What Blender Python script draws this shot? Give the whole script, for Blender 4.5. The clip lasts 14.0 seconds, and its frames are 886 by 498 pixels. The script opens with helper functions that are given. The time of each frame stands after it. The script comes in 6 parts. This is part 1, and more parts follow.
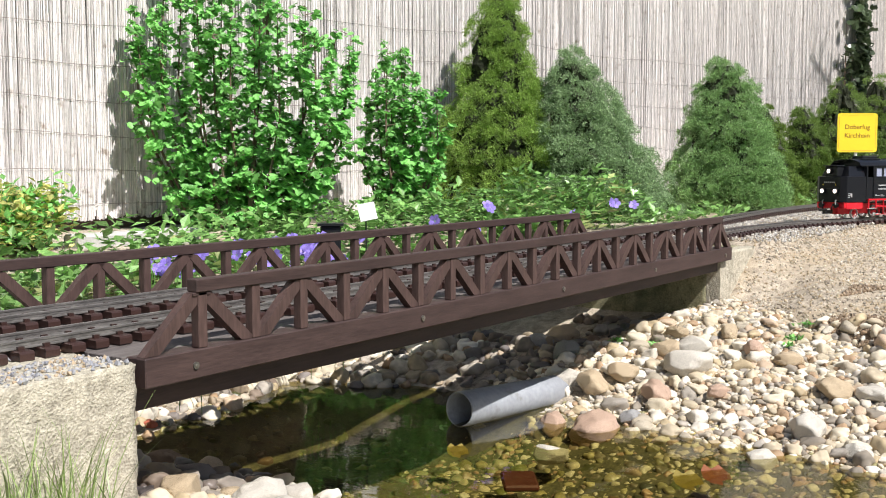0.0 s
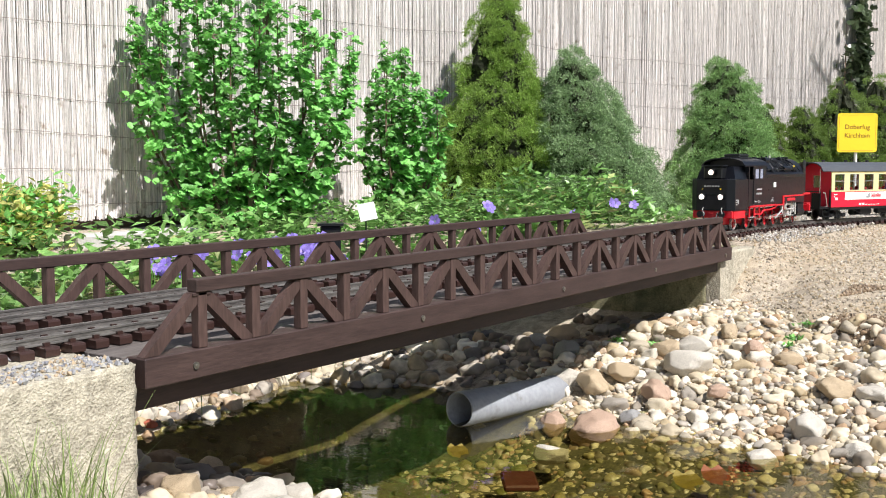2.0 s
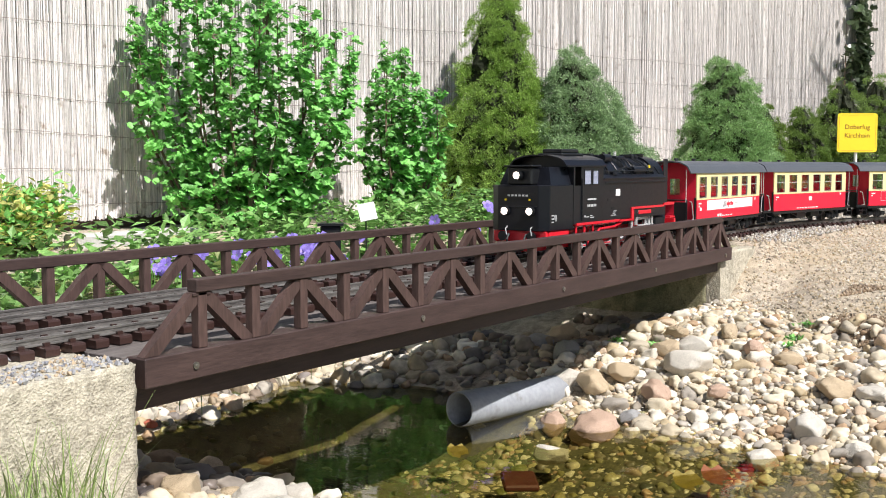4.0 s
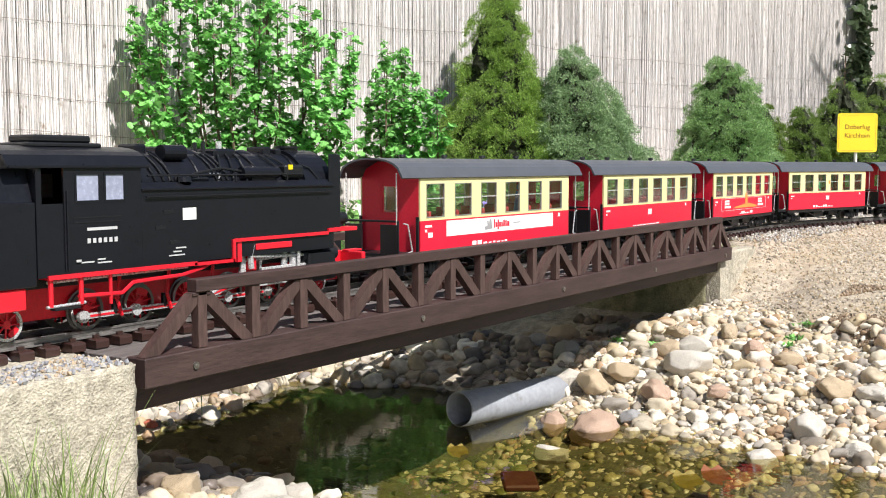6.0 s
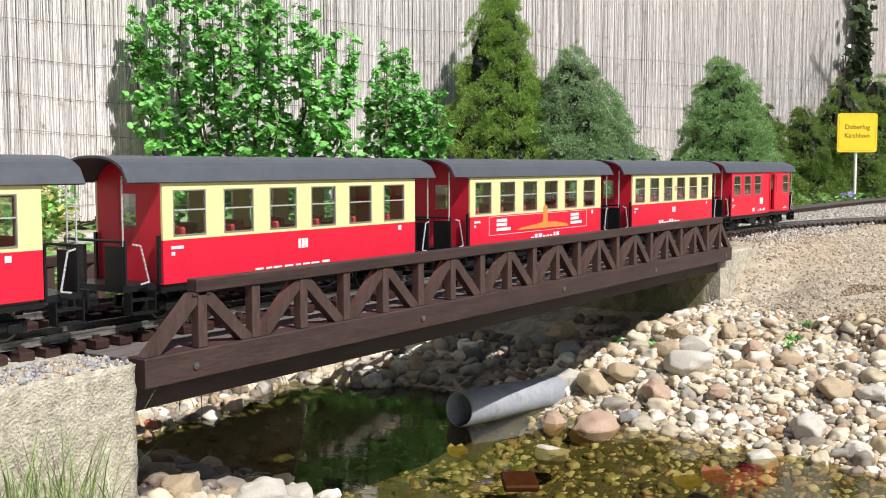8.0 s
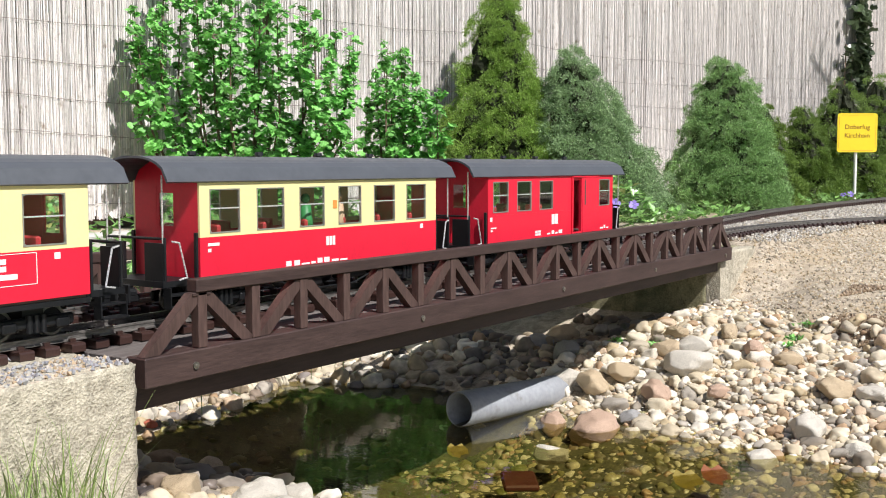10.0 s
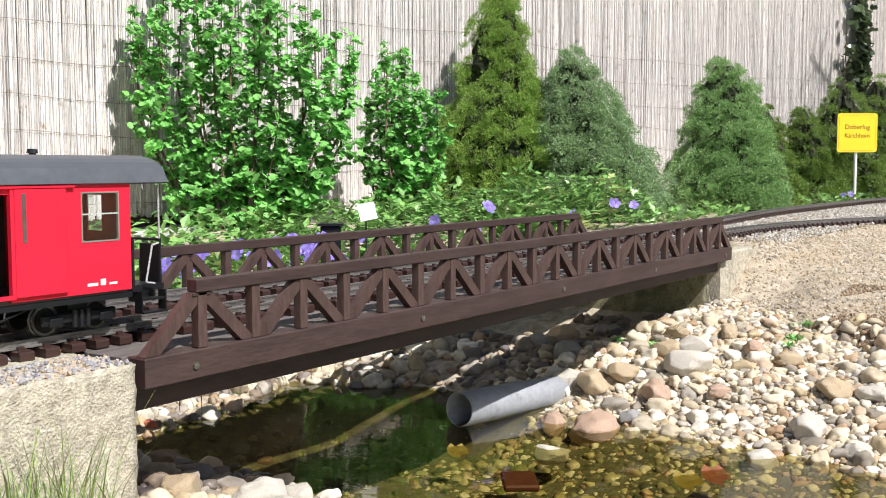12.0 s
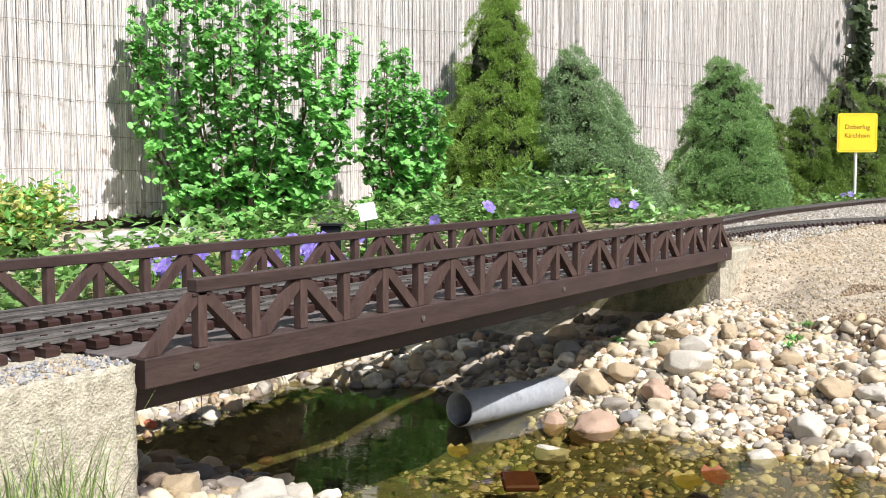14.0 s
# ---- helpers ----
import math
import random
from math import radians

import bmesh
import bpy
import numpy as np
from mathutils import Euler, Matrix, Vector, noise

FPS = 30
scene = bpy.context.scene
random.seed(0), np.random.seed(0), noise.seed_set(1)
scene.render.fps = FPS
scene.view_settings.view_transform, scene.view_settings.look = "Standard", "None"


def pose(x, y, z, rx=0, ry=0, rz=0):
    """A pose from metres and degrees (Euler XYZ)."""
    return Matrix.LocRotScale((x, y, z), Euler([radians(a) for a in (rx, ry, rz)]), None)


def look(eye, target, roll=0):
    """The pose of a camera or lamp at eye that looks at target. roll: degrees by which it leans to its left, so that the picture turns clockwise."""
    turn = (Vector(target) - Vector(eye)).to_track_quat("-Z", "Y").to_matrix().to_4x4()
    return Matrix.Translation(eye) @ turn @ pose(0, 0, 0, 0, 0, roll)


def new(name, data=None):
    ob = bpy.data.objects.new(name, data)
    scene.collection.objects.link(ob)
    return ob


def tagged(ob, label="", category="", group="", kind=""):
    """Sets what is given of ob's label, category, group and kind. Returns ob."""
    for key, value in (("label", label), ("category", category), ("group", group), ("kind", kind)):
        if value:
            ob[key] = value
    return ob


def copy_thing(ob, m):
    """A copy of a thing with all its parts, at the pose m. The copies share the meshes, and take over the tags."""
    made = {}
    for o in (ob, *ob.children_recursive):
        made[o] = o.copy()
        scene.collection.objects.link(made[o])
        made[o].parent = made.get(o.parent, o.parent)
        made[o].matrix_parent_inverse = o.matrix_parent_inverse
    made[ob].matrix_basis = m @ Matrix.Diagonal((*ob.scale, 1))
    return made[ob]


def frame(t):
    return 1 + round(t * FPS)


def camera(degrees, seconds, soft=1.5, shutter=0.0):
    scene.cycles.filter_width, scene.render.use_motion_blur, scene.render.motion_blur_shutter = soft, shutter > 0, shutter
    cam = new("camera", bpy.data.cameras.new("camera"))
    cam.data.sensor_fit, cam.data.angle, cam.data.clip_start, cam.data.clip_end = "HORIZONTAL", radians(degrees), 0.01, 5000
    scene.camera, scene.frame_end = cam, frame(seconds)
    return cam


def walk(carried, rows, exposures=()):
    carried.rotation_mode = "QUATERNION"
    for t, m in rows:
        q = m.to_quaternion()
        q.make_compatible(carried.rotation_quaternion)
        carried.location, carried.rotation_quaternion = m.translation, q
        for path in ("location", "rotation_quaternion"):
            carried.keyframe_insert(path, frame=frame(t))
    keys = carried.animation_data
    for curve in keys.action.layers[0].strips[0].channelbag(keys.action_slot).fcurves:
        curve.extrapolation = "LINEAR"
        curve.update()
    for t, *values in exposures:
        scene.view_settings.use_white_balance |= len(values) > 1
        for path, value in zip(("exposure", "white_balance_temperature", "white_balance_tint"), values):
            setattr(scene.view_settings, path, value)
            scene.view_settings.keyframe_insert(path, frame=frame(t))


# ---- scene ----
cam = camera(45.32, 14.0, soft=1.05)
EYE = Vector((-0.7934, -0.9651, 0.175))
YAW, PITCH = radians(33.805), radians(-4.501)
AIM = EYE + Vector((math.cos(YAW) * math.cos(PITCH), math.sin(YAW) * math.cos(PITCH), math.sin(PITCH)))
walk(cam, [(0.0, look(EYE, AIM)), (14.0, look(EYE, AIM))],
     exposures=[(0.0, 0.39), (4.0, 0.42), (5.5, 0.52), (6.5, 0.34), (7.5, 0.23), (8.2, 0.24), (10.5, 0.31), (11.5, 0.36), (12.5, 0.48), (14.0, 0.48)])

# ---- light ----
SUN_EL, SUN_H = radians(50.5), Vector((-0.22, -0.975, 0)).normalized()
world = bpy.data.worlds.new("sky")
scene.world = world
world.use_nodes = True
wn = world.node_tree.nodes
sky = wn.new("ShaderNodeTexSky")
sky.sky_type, sky.sun_disc, sky.sun_elevation = "NISHITA", False, SUN_EL
sky.sun_rotation = math.atan2(SUN_H.x, SUN_H.y)
world.node_tree.links.new(sky.outputs[0], wn["Background"].inputs[0])
wn["Background"].inputs[1].default_value = 0.055
lamp = bpy.data.lights.new("sun", "SUN")
lamp.energy, lamp.angle, lamp.color = 5.0, radians(0.55), (1.0, 0.98, 0.97)
to_sun = SUN_H * math.cos(SUN_EL) + Vector((0, 0, math.sin(SUN_EL)))
sun = new("sun", lamp)
sun.matrix_world = look(to_sun * 20, (0, 0, 0))

# ---- materials ----
def material(name, colour, rough=0.6, metal=0.0, vary=0.25, scale=20.0, bump=0.0, fine=None, tint=None, island=0.0,
             stretch=(1, 1, 1), coat=0.0, patches=0.0, patch_colour=None, patch_scale=4.0, transmission=0.0, spec=0.5):
    """A surface with grain at two scales; island varies it piece by piece."""
    m = bpy.data.materials.new(name)
    m.use_nodes = True
    nt = m.node_tree
    b = nt.nodes["Principled BSDF"]
    def node(kind, **values):
        n = nt.nodes.new(kind)
        for k, val in values.items():
            n.inputs[k].default_value = val
        return n
    link = nt.links.new
    tc = nt.nodes.new("ShaderNodeTexCoord")
    mp = node("ShaderNodeMapping", Scale=stretch)
    link(tc.outputs["Object"], mp.inputs[0])
    n1 = node("ShaderNodeTexNoise", Scale=scale, Detail=6.0, Roughness=0.6)
    n2 = node("ShaderNodeTexNoise", Scale=scale * 7 if fine is None else fine, Detail=3.0)
    link(mp.outputs[0], n1.inputs["Vector"])
    link(mp.outputs[0], n2.inputs["Vector"])
    add = nt.nodes.new("ShaderNodeMath")
    add.operation = "MULTIPLY_ADD"
    add.inputs[1].default_value = 0.45
    link(n2.outputs[0], add.inputs[0])
    sc = nt.nodes.new("ShaderNodeMath")
    sc.operation = "MULTIPLY"
    sc.inputs[1].default_value = 0.55
    link(n1.outputs[0], sc.inputs[0])
    link(sc.outputs[0], add.inputs[2])
    ramp = nt.nodes.new("ShaderNodeValToRGB")
    c = Vector(colour)
    t = Vector(tint) if tint else c
    lo, hi = c * (1 - vary), t * (1 + vary)
    e = ramp.color_ramp.elements
    e[0].position, e[0].color = 0.32, (*[max(0, q) for q in lo], 1)
    e[1].position, e[1].color = 0.68, (*[min(1, q) for q in hi], 1)
    link(add.outputs[0], ramp.inputs[0])
    out = ramp.outputs[0]
    if patches:
        n3 = node("ShaderNodeTexNoise", Scale=patch_scale, Detail=5.0, Roughness=0.65)
        link(tc.outputs["Object"], n3.inputs["Vector"])
        r3 = nt.nodes.new("ShaderNodeValToRGB")
        r3.color_ramp.elements[0].position, r3.color_ramp.elements[1].position = 0.62 - patches * 0.25, 0.72
        link(n3.outputs[0], r3.inputs[0])
        mx = nt.nodes.new("ShaderNodeMixRGB")
        mx.inputs[2].default_value = (*patch_colour, 1)
        link(r3.outputs[0], mx.inputs[0])
        link(out, mx.inputs[1])
        out = mx.outputs[0]
    if island:
        geo = nt.nodes.new("ShaderNodeNewGeometry")
        info = nt.nodes.new("ShaderNodeObjectInfo")
        sm = nt.nodes.new("ShaderNodeMath")
        link(geo.outputs["Random Per Island"], sm.inputs[0])
        link(info.outputs["Random"], sm.inputs[1])
        fr = nt.nodes.new("ShaderNodeMath")
        fr.operation = "FRACT"
        link(sm.outputs[0], fr.inputs[0])
        mr = node("ShaderNodeMapRange", **{"To Min": 1 - island, "To Max": 1 + island})
        link(fr.outputs[0], mr.inputs[0])
        hs = node("ShaderNodeHueSaturation")
        link(mr.outputs[0], hs.inputs["Value"])
        link(out, hs.inputs["Color"])
        out = hs.outputs[0]
    link(out, b.inputs["Base Color"])
    rr = node("ShaderNodeMapRange", **{"To Min": max(0, rough - 0.12), "To Max": min(1, rough + 0.12)})
    link(n2.outputs[0], rr.inputs[0])
    link(rr.outputs[0], b.inputs["Roughness"])
    b.inputs["Metallic"].default_value = metal
    b.inputs["Coat Weight"].default_value = coat
    b.inputs["Specular IOR Level"].default_value = spec
    if bump:
        bp = node("ShaderNodeBump", Strength=0.7, Distance=bump)
        link(add.outputs[0], bp.inputs["Height"])
        link(bp.outputs[0], b.inputs["Normal"])
    return m


def leaf_material(name, colour, tint, island=0.45, rough=0.45):
    m = material(name, colour, rough, vary=0.2, scale=60, tint=tint, island=island)
    nt = m.node_tree
    b = nt.nodes["Principled BSDF"]
    tr = nt.nodes.new("ShaderNodeBsdfTranslucent")
    mix = nt.nodes.new("ShaderNodeMixShader")
    mix.inputs[0].default_value = 0.3
    src = b.inputs["Base Color"].links[0].from_socket
    nt.links.new(src, tr.inputs[0])
    nt.links.new(b.outputs[0], mix.inputs[1])
    nt.links.new(tr.outputs[0], mix.inputs[2])
    nt.links.new(mix.outputs[0], nt.nodes["Material Output"].inputs[0])
    return m


def stone_material(name, stops, vary=0.3, rough=0.75, bump=0.0012, scale=45.0):
    """Pebbles: each piece takes its own colour from the stops."""
    m = bpy.data.materials.new(name)
    m.use_nodes = True
    nt = m.node_tree
    b = nt.nodes["Principled BSDF"]
    geo, info, add, fr = (nt.nodes.new(k) for k in ("ShaderNodeNewGeometry", "ShaderNodeObjectInfo", "ShaderNodeMath", "ShaderNodeMath"))
    fr.operation = "FRACT"
    nt.links.new(geo.outputs["Random Per Island"], add.inputs[0])
    nt.links.new(info.outputs["Random"], add.inputs[1])
    nt.links.new(add.outputs[0], fr.inputs[0])
    ramp = nt.nodes.new("ShaderNodeValToRGB")
    ramp.color_ramp.interpolation = "CONSTANT"
    for i, c in enumerate(stops):
        e = ramp.color_ramp.elements[i] if i < 2 else ramp.color_ramp.elements.new(i / len(stops))
        e.position, e.color = i / len(stops), (*c, 1)
    nt.links.new(fr.outputs[0], ramp.inputs[0])
    tc = nt.nodes.new("ShaderNodeTexCoord")
    nz = nt.nodes.new("ShaderNodeTexNoise")
    nz.inputs["Scale"].default_value, nz.inputs["Detail"].default_value = scale, 8
    nt.links.new(tc.outputs["Object"], nz.inputs["Vector"])
    mr = nt.nodes.new("ShaderNodeMapRange")
    mr.inputs["From Min"].default_value, mr.inputs["From Max"].default_value = 0.3, 0.7
    mr.inputs["To Min"].default_value, mr.inputs["To Max"].default_value = 1 - vary, 1 + vary
    nt.links.new(nz.outputs[0], mr.inputs[0])
    hs = nt.nodes.new("ShaderNodeHueSaturation")
    nt.links.new(mr.outputs[0], hs.inputs["Value"])
    nt.links.new(ramp.outputs[0], hs.inputs["Color"])
    nt.links.new(hs.outputs[0], b.inputs["Base Color"])
    b.inputs["Roughness"].default_value = rough
    bp = nt.nodes.new("ShaderNodeBump")
    bp.inputs["Strength"].default_value, bp.inputs["Distance"].default_value = 0.6, bump
    nt.links.new(nz.outputs[0], bp.inputs["Height"])
    nt.links.new(bp.outputs[0], b.inputs["Normal"])
    return m


def glow_material(name, colour, strength):
    m = bpy.data.materials.new(name)
    m.use_nodes = True
    b = m.node_tree.nodes["Principled BSDF"]
    b.inputs["Base Color"].default_value = (*colour, 1)
    b.inputs["Emission Color"].default_value = (*colour, 1)
    b.inputs["Emission Strength"].default_value = strength
    return m


def glass_material(name, colour=(0.9, 0.95, 0.95)):
    m = bpy.data.materials.new(name)
    m.use_nodes = True
    nt = m.node_tree
    nt.nodes.remove(nt.nodes["Principled BSDF"])
    tr, gl, mix, lw, pw, ma = (nt.nodes.new(k) for k in ("ShaderNodeBsdfTransparent", "ShaderNodeBsdfGlossy", "ShaderNodeMixShader", "ShaderNodeLayerWeight",
                                                         "ShaderNodeMath", "ShaderNodeMath"))
    tr.inputs[0].default_value = (*colour, 1)
    gl.inputs["Roughness"].default_value = 0.03
    lw.inputs["Blend"].default_value = 0.5
    pw.operation, ma.operation = "POWER", "MULTIPLY_ADD"
    pw.inputs[1].default_value, ma.inputs[1].default_value, ma.inputs[2].default_value = 4.0, 0.9, 0.045
    nt.links.new(lw.outputs["Facing"], pw.inputs[0])
    nt.links.new(pw.outputs[0], ma.inputs[0])
    nt.links.new(ma.outputs[0], mix.inputs[0])
    nt.links.new(tr.outputs[0], mix.inputs[1])
    nt.links.new(gl.outputs[0], mix.inputs[2])
    nt.links.new(mix.outputs[0], nt.nodes["Material Output"].inputs[0])
    return m


WOOD = material("stained_wood", (0.038, 0.0190, 0.0165), 0.62, vary=0.35, scale=9, stretch=(1, 9, 9), bump=0.0006, tint=(0.052, 0.030, 0.026))
WOOD_UP = material("stained_wood_upright", (0.047, 0.024, 0.020), 0.62, vary=0.35, scale=9, stretch=(6, 6, 1), bump=0.0006, tint=(0.075, 0.043, 0.036))
DECK = material("weathered_deck", (0.085, 0.068, 0.062), 0.8, vary=0.35, scale=7, stretch=(1, 8, 1), bump=0.0008, tint=(0.15, 0.13, 0.12))
SLEEPER = material("brown_plastic", (0.045, 0.022, 0.018), 0.36, vary=0.3, scale=60, bump=0.0004)
RAIL = material("weathered_brass_rail", (0.20, 0.185, 0.175), 0.40, 0.7, vary=0.4, scale=25, stretch=(1, 6, 6), tint=(0.30, 0.28, 0.26))
CONCRETE = material("rough_concrete", (0.38, 0.335, 0.25), 0.92, vary=0.38, scale=85, fine=380, bump=0.009, tint=(0.52, 0.47, 0.37), patches=0.35, patch_colour=(0.27, 0.25, 0.19), patch_scale=7)
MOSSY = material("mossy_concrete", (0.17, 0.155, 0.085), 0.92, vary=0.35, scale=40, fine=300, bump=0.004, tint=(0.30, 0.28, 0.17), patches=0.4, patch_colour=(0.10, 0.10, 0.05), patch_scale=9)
LAWN = material("mown_lawn", (0.055, 0.10, 0.025), 0.9, vary=0.45, scale=12, fine=160, bump=0.01, tint=(0.11, 0.17, 0.045), patches=0.3, patch_colour=(0.14, 0.14, 0.06), patch_scale=1.2)
GROUND = material("earth_and_gravel", (0.26, 0.21, 0.15), 0.95, vary=0.5, scale=40, fine=330, bump=0.006, tint=(0.46, 0.39, 0.30), patches=0.4, patch_colour=(0.42, 0.33, 0.22), patch_scale=3)

# ---- building helpers ----
def part(name, bm, mat, parent=None, label="", smooth=False):
    """Links a bmesh as one mesh object under a thing or a part."""
    me = bpy.data.meshes.new(name)
    if smooth:
        for f in bm.faces:
            f.smooth = True
    bm.to_mesh(me)
    bm.free()
    me.materials.append(mat)
    ob = new(name, me)
    ob.parent = parent
    if label:
        tagged(ob, label)
    return ob


def mesh_part(name, verts, faces, mat, parent=None, label="", smooth=False):
    me = bpy.data.meshes.new(name)
    me.from_pydata(verts, [], faces)
    me.update()
    if smooth:
        me.polygons.foreach_set("use_smooth", [True] * len(me.polygons))
    me.materials.append(mat)
    ob = new(name, me)
    ob.parent = parent
    if label:
        tagged(ob, label)
    return ob


def box(bm, lo, hi, m=None, bevel=0.0):
    lo, hi = Vector(lo), Vector(hi)
    g = bmesh.ops.create_cube(bm, size=1)["verts"]
    t = Matrix.Translation((lo + hi) / 2) @ Matrix.Diagonal((*(hi - lo), 1))
    bmesh.ops.transform(bm, matrix=(m or Matrix()) @ t, verts=g)
    if bevel:
        edges = list({e for w in g for e in w.link_edges})
        bmesh.ops.bevel(bm, geom=edges, offset=bevel, segments=1, affect="EDGES")
    return bm


def boxed(lo, hi, bevel=0.0, m=None):
    return box(bmesh.new(), lo, hi, m, bevel)


def rod(bm, a, b, r, r2=None, n=8, caps=True):
    a, b = Vector(a), Vector(b)
    d = b - a
    q = d.to_track_quat("Z", "Y").to_matrix().to_4x4()
    bmesh.ops.create_cone(bm, cap_ends=caps, segments=n, radius1=r, radius2=r if r2 is None else r2, depth=d.length,
                          matrix=Matrix.Translation((a + b) / 2) @ q)
    return bm


def bent(bm, pts, r, n=6):
    for a, b in zip(pts, pts[1:]):
        rod(bm, a, b, r, n=n)
    return bm


def prism(bm, outline, x0, x1, axis="x"):
    """An outline in (y, z) drawn out along x, or (x, z) along y."""
    put = (lambda p, q: (q, p[0], p[1])) if axis == "x" else (lambda p, q: (p[0], q, p[1]))
    a = [bm.verts.new(put(p, x0)) for p in outline]
    b = [bm.verts.new(put(p, x1)) for p in outline]
    n = len(outline)
    for i in range(n):
        bm.faces.new((a[i], a[(i + 1) % n], b[(i + 1) % n], b[i]))
    bm.faces.new(a[::-1])
    bm.faces.new(b)
    bmesh.ops.recalc_face_normals(bm, faces=bm.faces)
    return bm


def empty(name, m=None):
    ob = new(name)
    ob.matrix_world = m or Matrix()
    return ob


def smooth01(a, b, x):
    t = min(1, max(0, (x - a) / (b - a)))
    return t * t * (3 - 2 * t)


# ---- the plan ----
UP = Vector((0, 0, 1))
BEND_X, BEND_R = 2.15, 2.1          # the near track turns towards the viewer here
REAR_Y = 0.165                      # the rear track's middle
WATER_Z = -0.20
PANEL = 0.0815


def track_at(s, off=0.0):
    """Place and heading on the near track, s metres along it."""
    if s <= BEND_X:
        return Vector((s, off, 0)), 0.0
    a = (s - BEND_X) / BEND_R
    return Vector((BEND_X + (BEND_R + off) * math.sin(a), -BEND_R + (BEND_R + off) * math.cos(a), 0)), -a


def rear_at(s, off=0.0):
    """The rear track runs on almost straight, easing away a little and back."""
    y = REAR_Y + 0.09 * smooth01(1.7, 3.4, s) - 0.16 * smooth01(3.9, 7.5, s)
    return Vector((s, y + off, 0.006 * smooth01(1.8, 3.5, s))), 0.0


def near_edge(x):
    """y of the near track's middle at x."""
    if x <= BEND_X:
        return 0.0
    u = min(0.98, (x - BEND_X) / BEND_R)
    return -BEND_R * (1 - math.sqrt(1 - u * u))


def ground_z(x, y):
    n = noise.noise((x * 2.3, y * 2.3, 0.3)) * 0.02 + noise.noise((x * 9, y * 9, 4)) * 0.008
    u = max(0.10 - x - 0.12 * max(0, y + 0.1), x - 0.60 - 0.10 * noise.noise((y * 3, 1, 2)), y - 0.20)
    if y < -0.2:
        u = max(x - 0.60 - 0.05 * noise.noise((y * 5, 1, 2)), 0.06 - x + 0.55 * min(0, y + 0.2))
    low = WATER_Z + (max(-0.055, u * 0.35) if u < 0 else (0.04 if y < -0.12 else 0.022) * smooth01(0, 0.25, u) + 0.01 * min(u, 2)) + n * 0.6
    low -= 0.035 * smooth01(0.95, 1.2, x) * smooth01(-0.12, 0.02, y)
    d_a = math.hypot(max(0, x + 0.10), max(0, -0.095 - y))
    z = low
    if x < 1.0:
        z = max(z, -0.035 + 0.0145 * (1 - smooth01(-0.72, -0.64, x)) - 6 * d_a + n * 0.02)
    bed = -0.04 - 0.055 * (1 - smooth01(0.50, 1.0, y)) * (1 - smooth01(1.45, 1.7, x))
    back = 0.46 + 0.24 * smooth01(0.75, 1.05, x) * (1 - smooth01(1.66, 1.75, x))
    z = max(z, bed - 1.1 * max(0, back - y) + n * smooth01(0, 0.1, y))
    ye = near_edge(x) - 0.085
    toe = (x - 1.67) * 0.58 - (y + 0.12) * 0.81
    if toe > 0 and y < ye and x > 0.6:
        open_end = (1 - smooth01(1.70, 1.98, x)) * smooth01(-0.36, -0.18, y)
        z = max(z, -0.168 + 0.144 * toe / (toe + ye - y) * (1 - open_end) + n * 0.7)
    d_c = math.hypot(max(0, 1.95 - x), max(0, ye - y) * 0.8)
    z = max(z, -0.024 - 0.58 * d_c + n * (0.8 if d_c > 0.02 else 0.06))
    if y > back:
        z = max(z, bed + n + 0.03 * smooth01(0.5, 1.2, y))
    if x > 1.7 and y > REAR_Y + 0.15:
        z = min(z, 0.03)
    if x > 1.66 and near_edge(x) - 0.07 < y < rear_at(x)[0].y + 0.07:
        z = min(z, -0.0175)
    return z


HOLLOW = 1.28                       # how much farther below the eye's level the pond lies than its sketch
POND_Z = EYE.z + HOLLOW * (WATER_Z - EYE.z)


def depth_at(x, y, z):
    """The share by which a place of the pond's sketch lies farther off; 1 on the banks."""
    w = smooth01(0.07, 0.16, -z) * smooth01(0.03, 0.13, x) * smooth01(-1.5, -1.0, y) * (1 - smooth01(0.60, 1.67, x))
    return 1 + (HOLLOW - 1) * w


def sunk(x, y, z):
    """A place of the pond's sketch in the garden itself."""
    return EYE + (Vector((x, y, z)) - EYE) * depth_at(x, y, z)


def spread(lo, hi, fine_lo, fine_hi, step):
    out = list(np.arange(fine_lo, fine_hi, step))
    w, q = step, fine_lo
    while q > lo:
        w *= 1.3
        q -= w
        out.insert(0, q)
    w, q = step, out[-1]
    while q < hi:
        w *= 1.3
        q += w
        out.append(q)
    return out


def build_ground():
    xs = spread(-60, 80, -0.5, 3.6, 0.022)
    ys = spread(-60, 60, -1.0, 1.3, 0.022)
    verts = [sunk(x, y, ground_z(x, y)) for y in ys for x in xs]
    w = len(xs)
    faces = [(j * w + i, j * w + i + 1, (j + 1) * w + i + 1, (j + 1) * w + i) for j in range(len(ys) - 1) for i in range(w - 1)]
    g = mesh_part("ground", verts, faces, GROUND, smooth=True)
    g.data.materials.append(LAWN)
    for f in g.data.polygons:
        c = f.center
        if c.y < -1.25 + 0.15 * noise.noise((c.x * 2, 0, 0)) and c.x < 4.5 or c.x < -1.6 and abs(c.y) > 0.5 or c.x > 8 or c.y < -3.2:
            f.material_index = 1
    tagged(g, "pale sandy gravel and earth of a garden with a pond hollow", "ground", kind="structure")


FENCE_A, FENCE_B = Vector((1.0, 1.56, 0)), Vector((7.3, 0.62, 0))
build_ground()


# ---- the bridge ----
X_END = 1.705


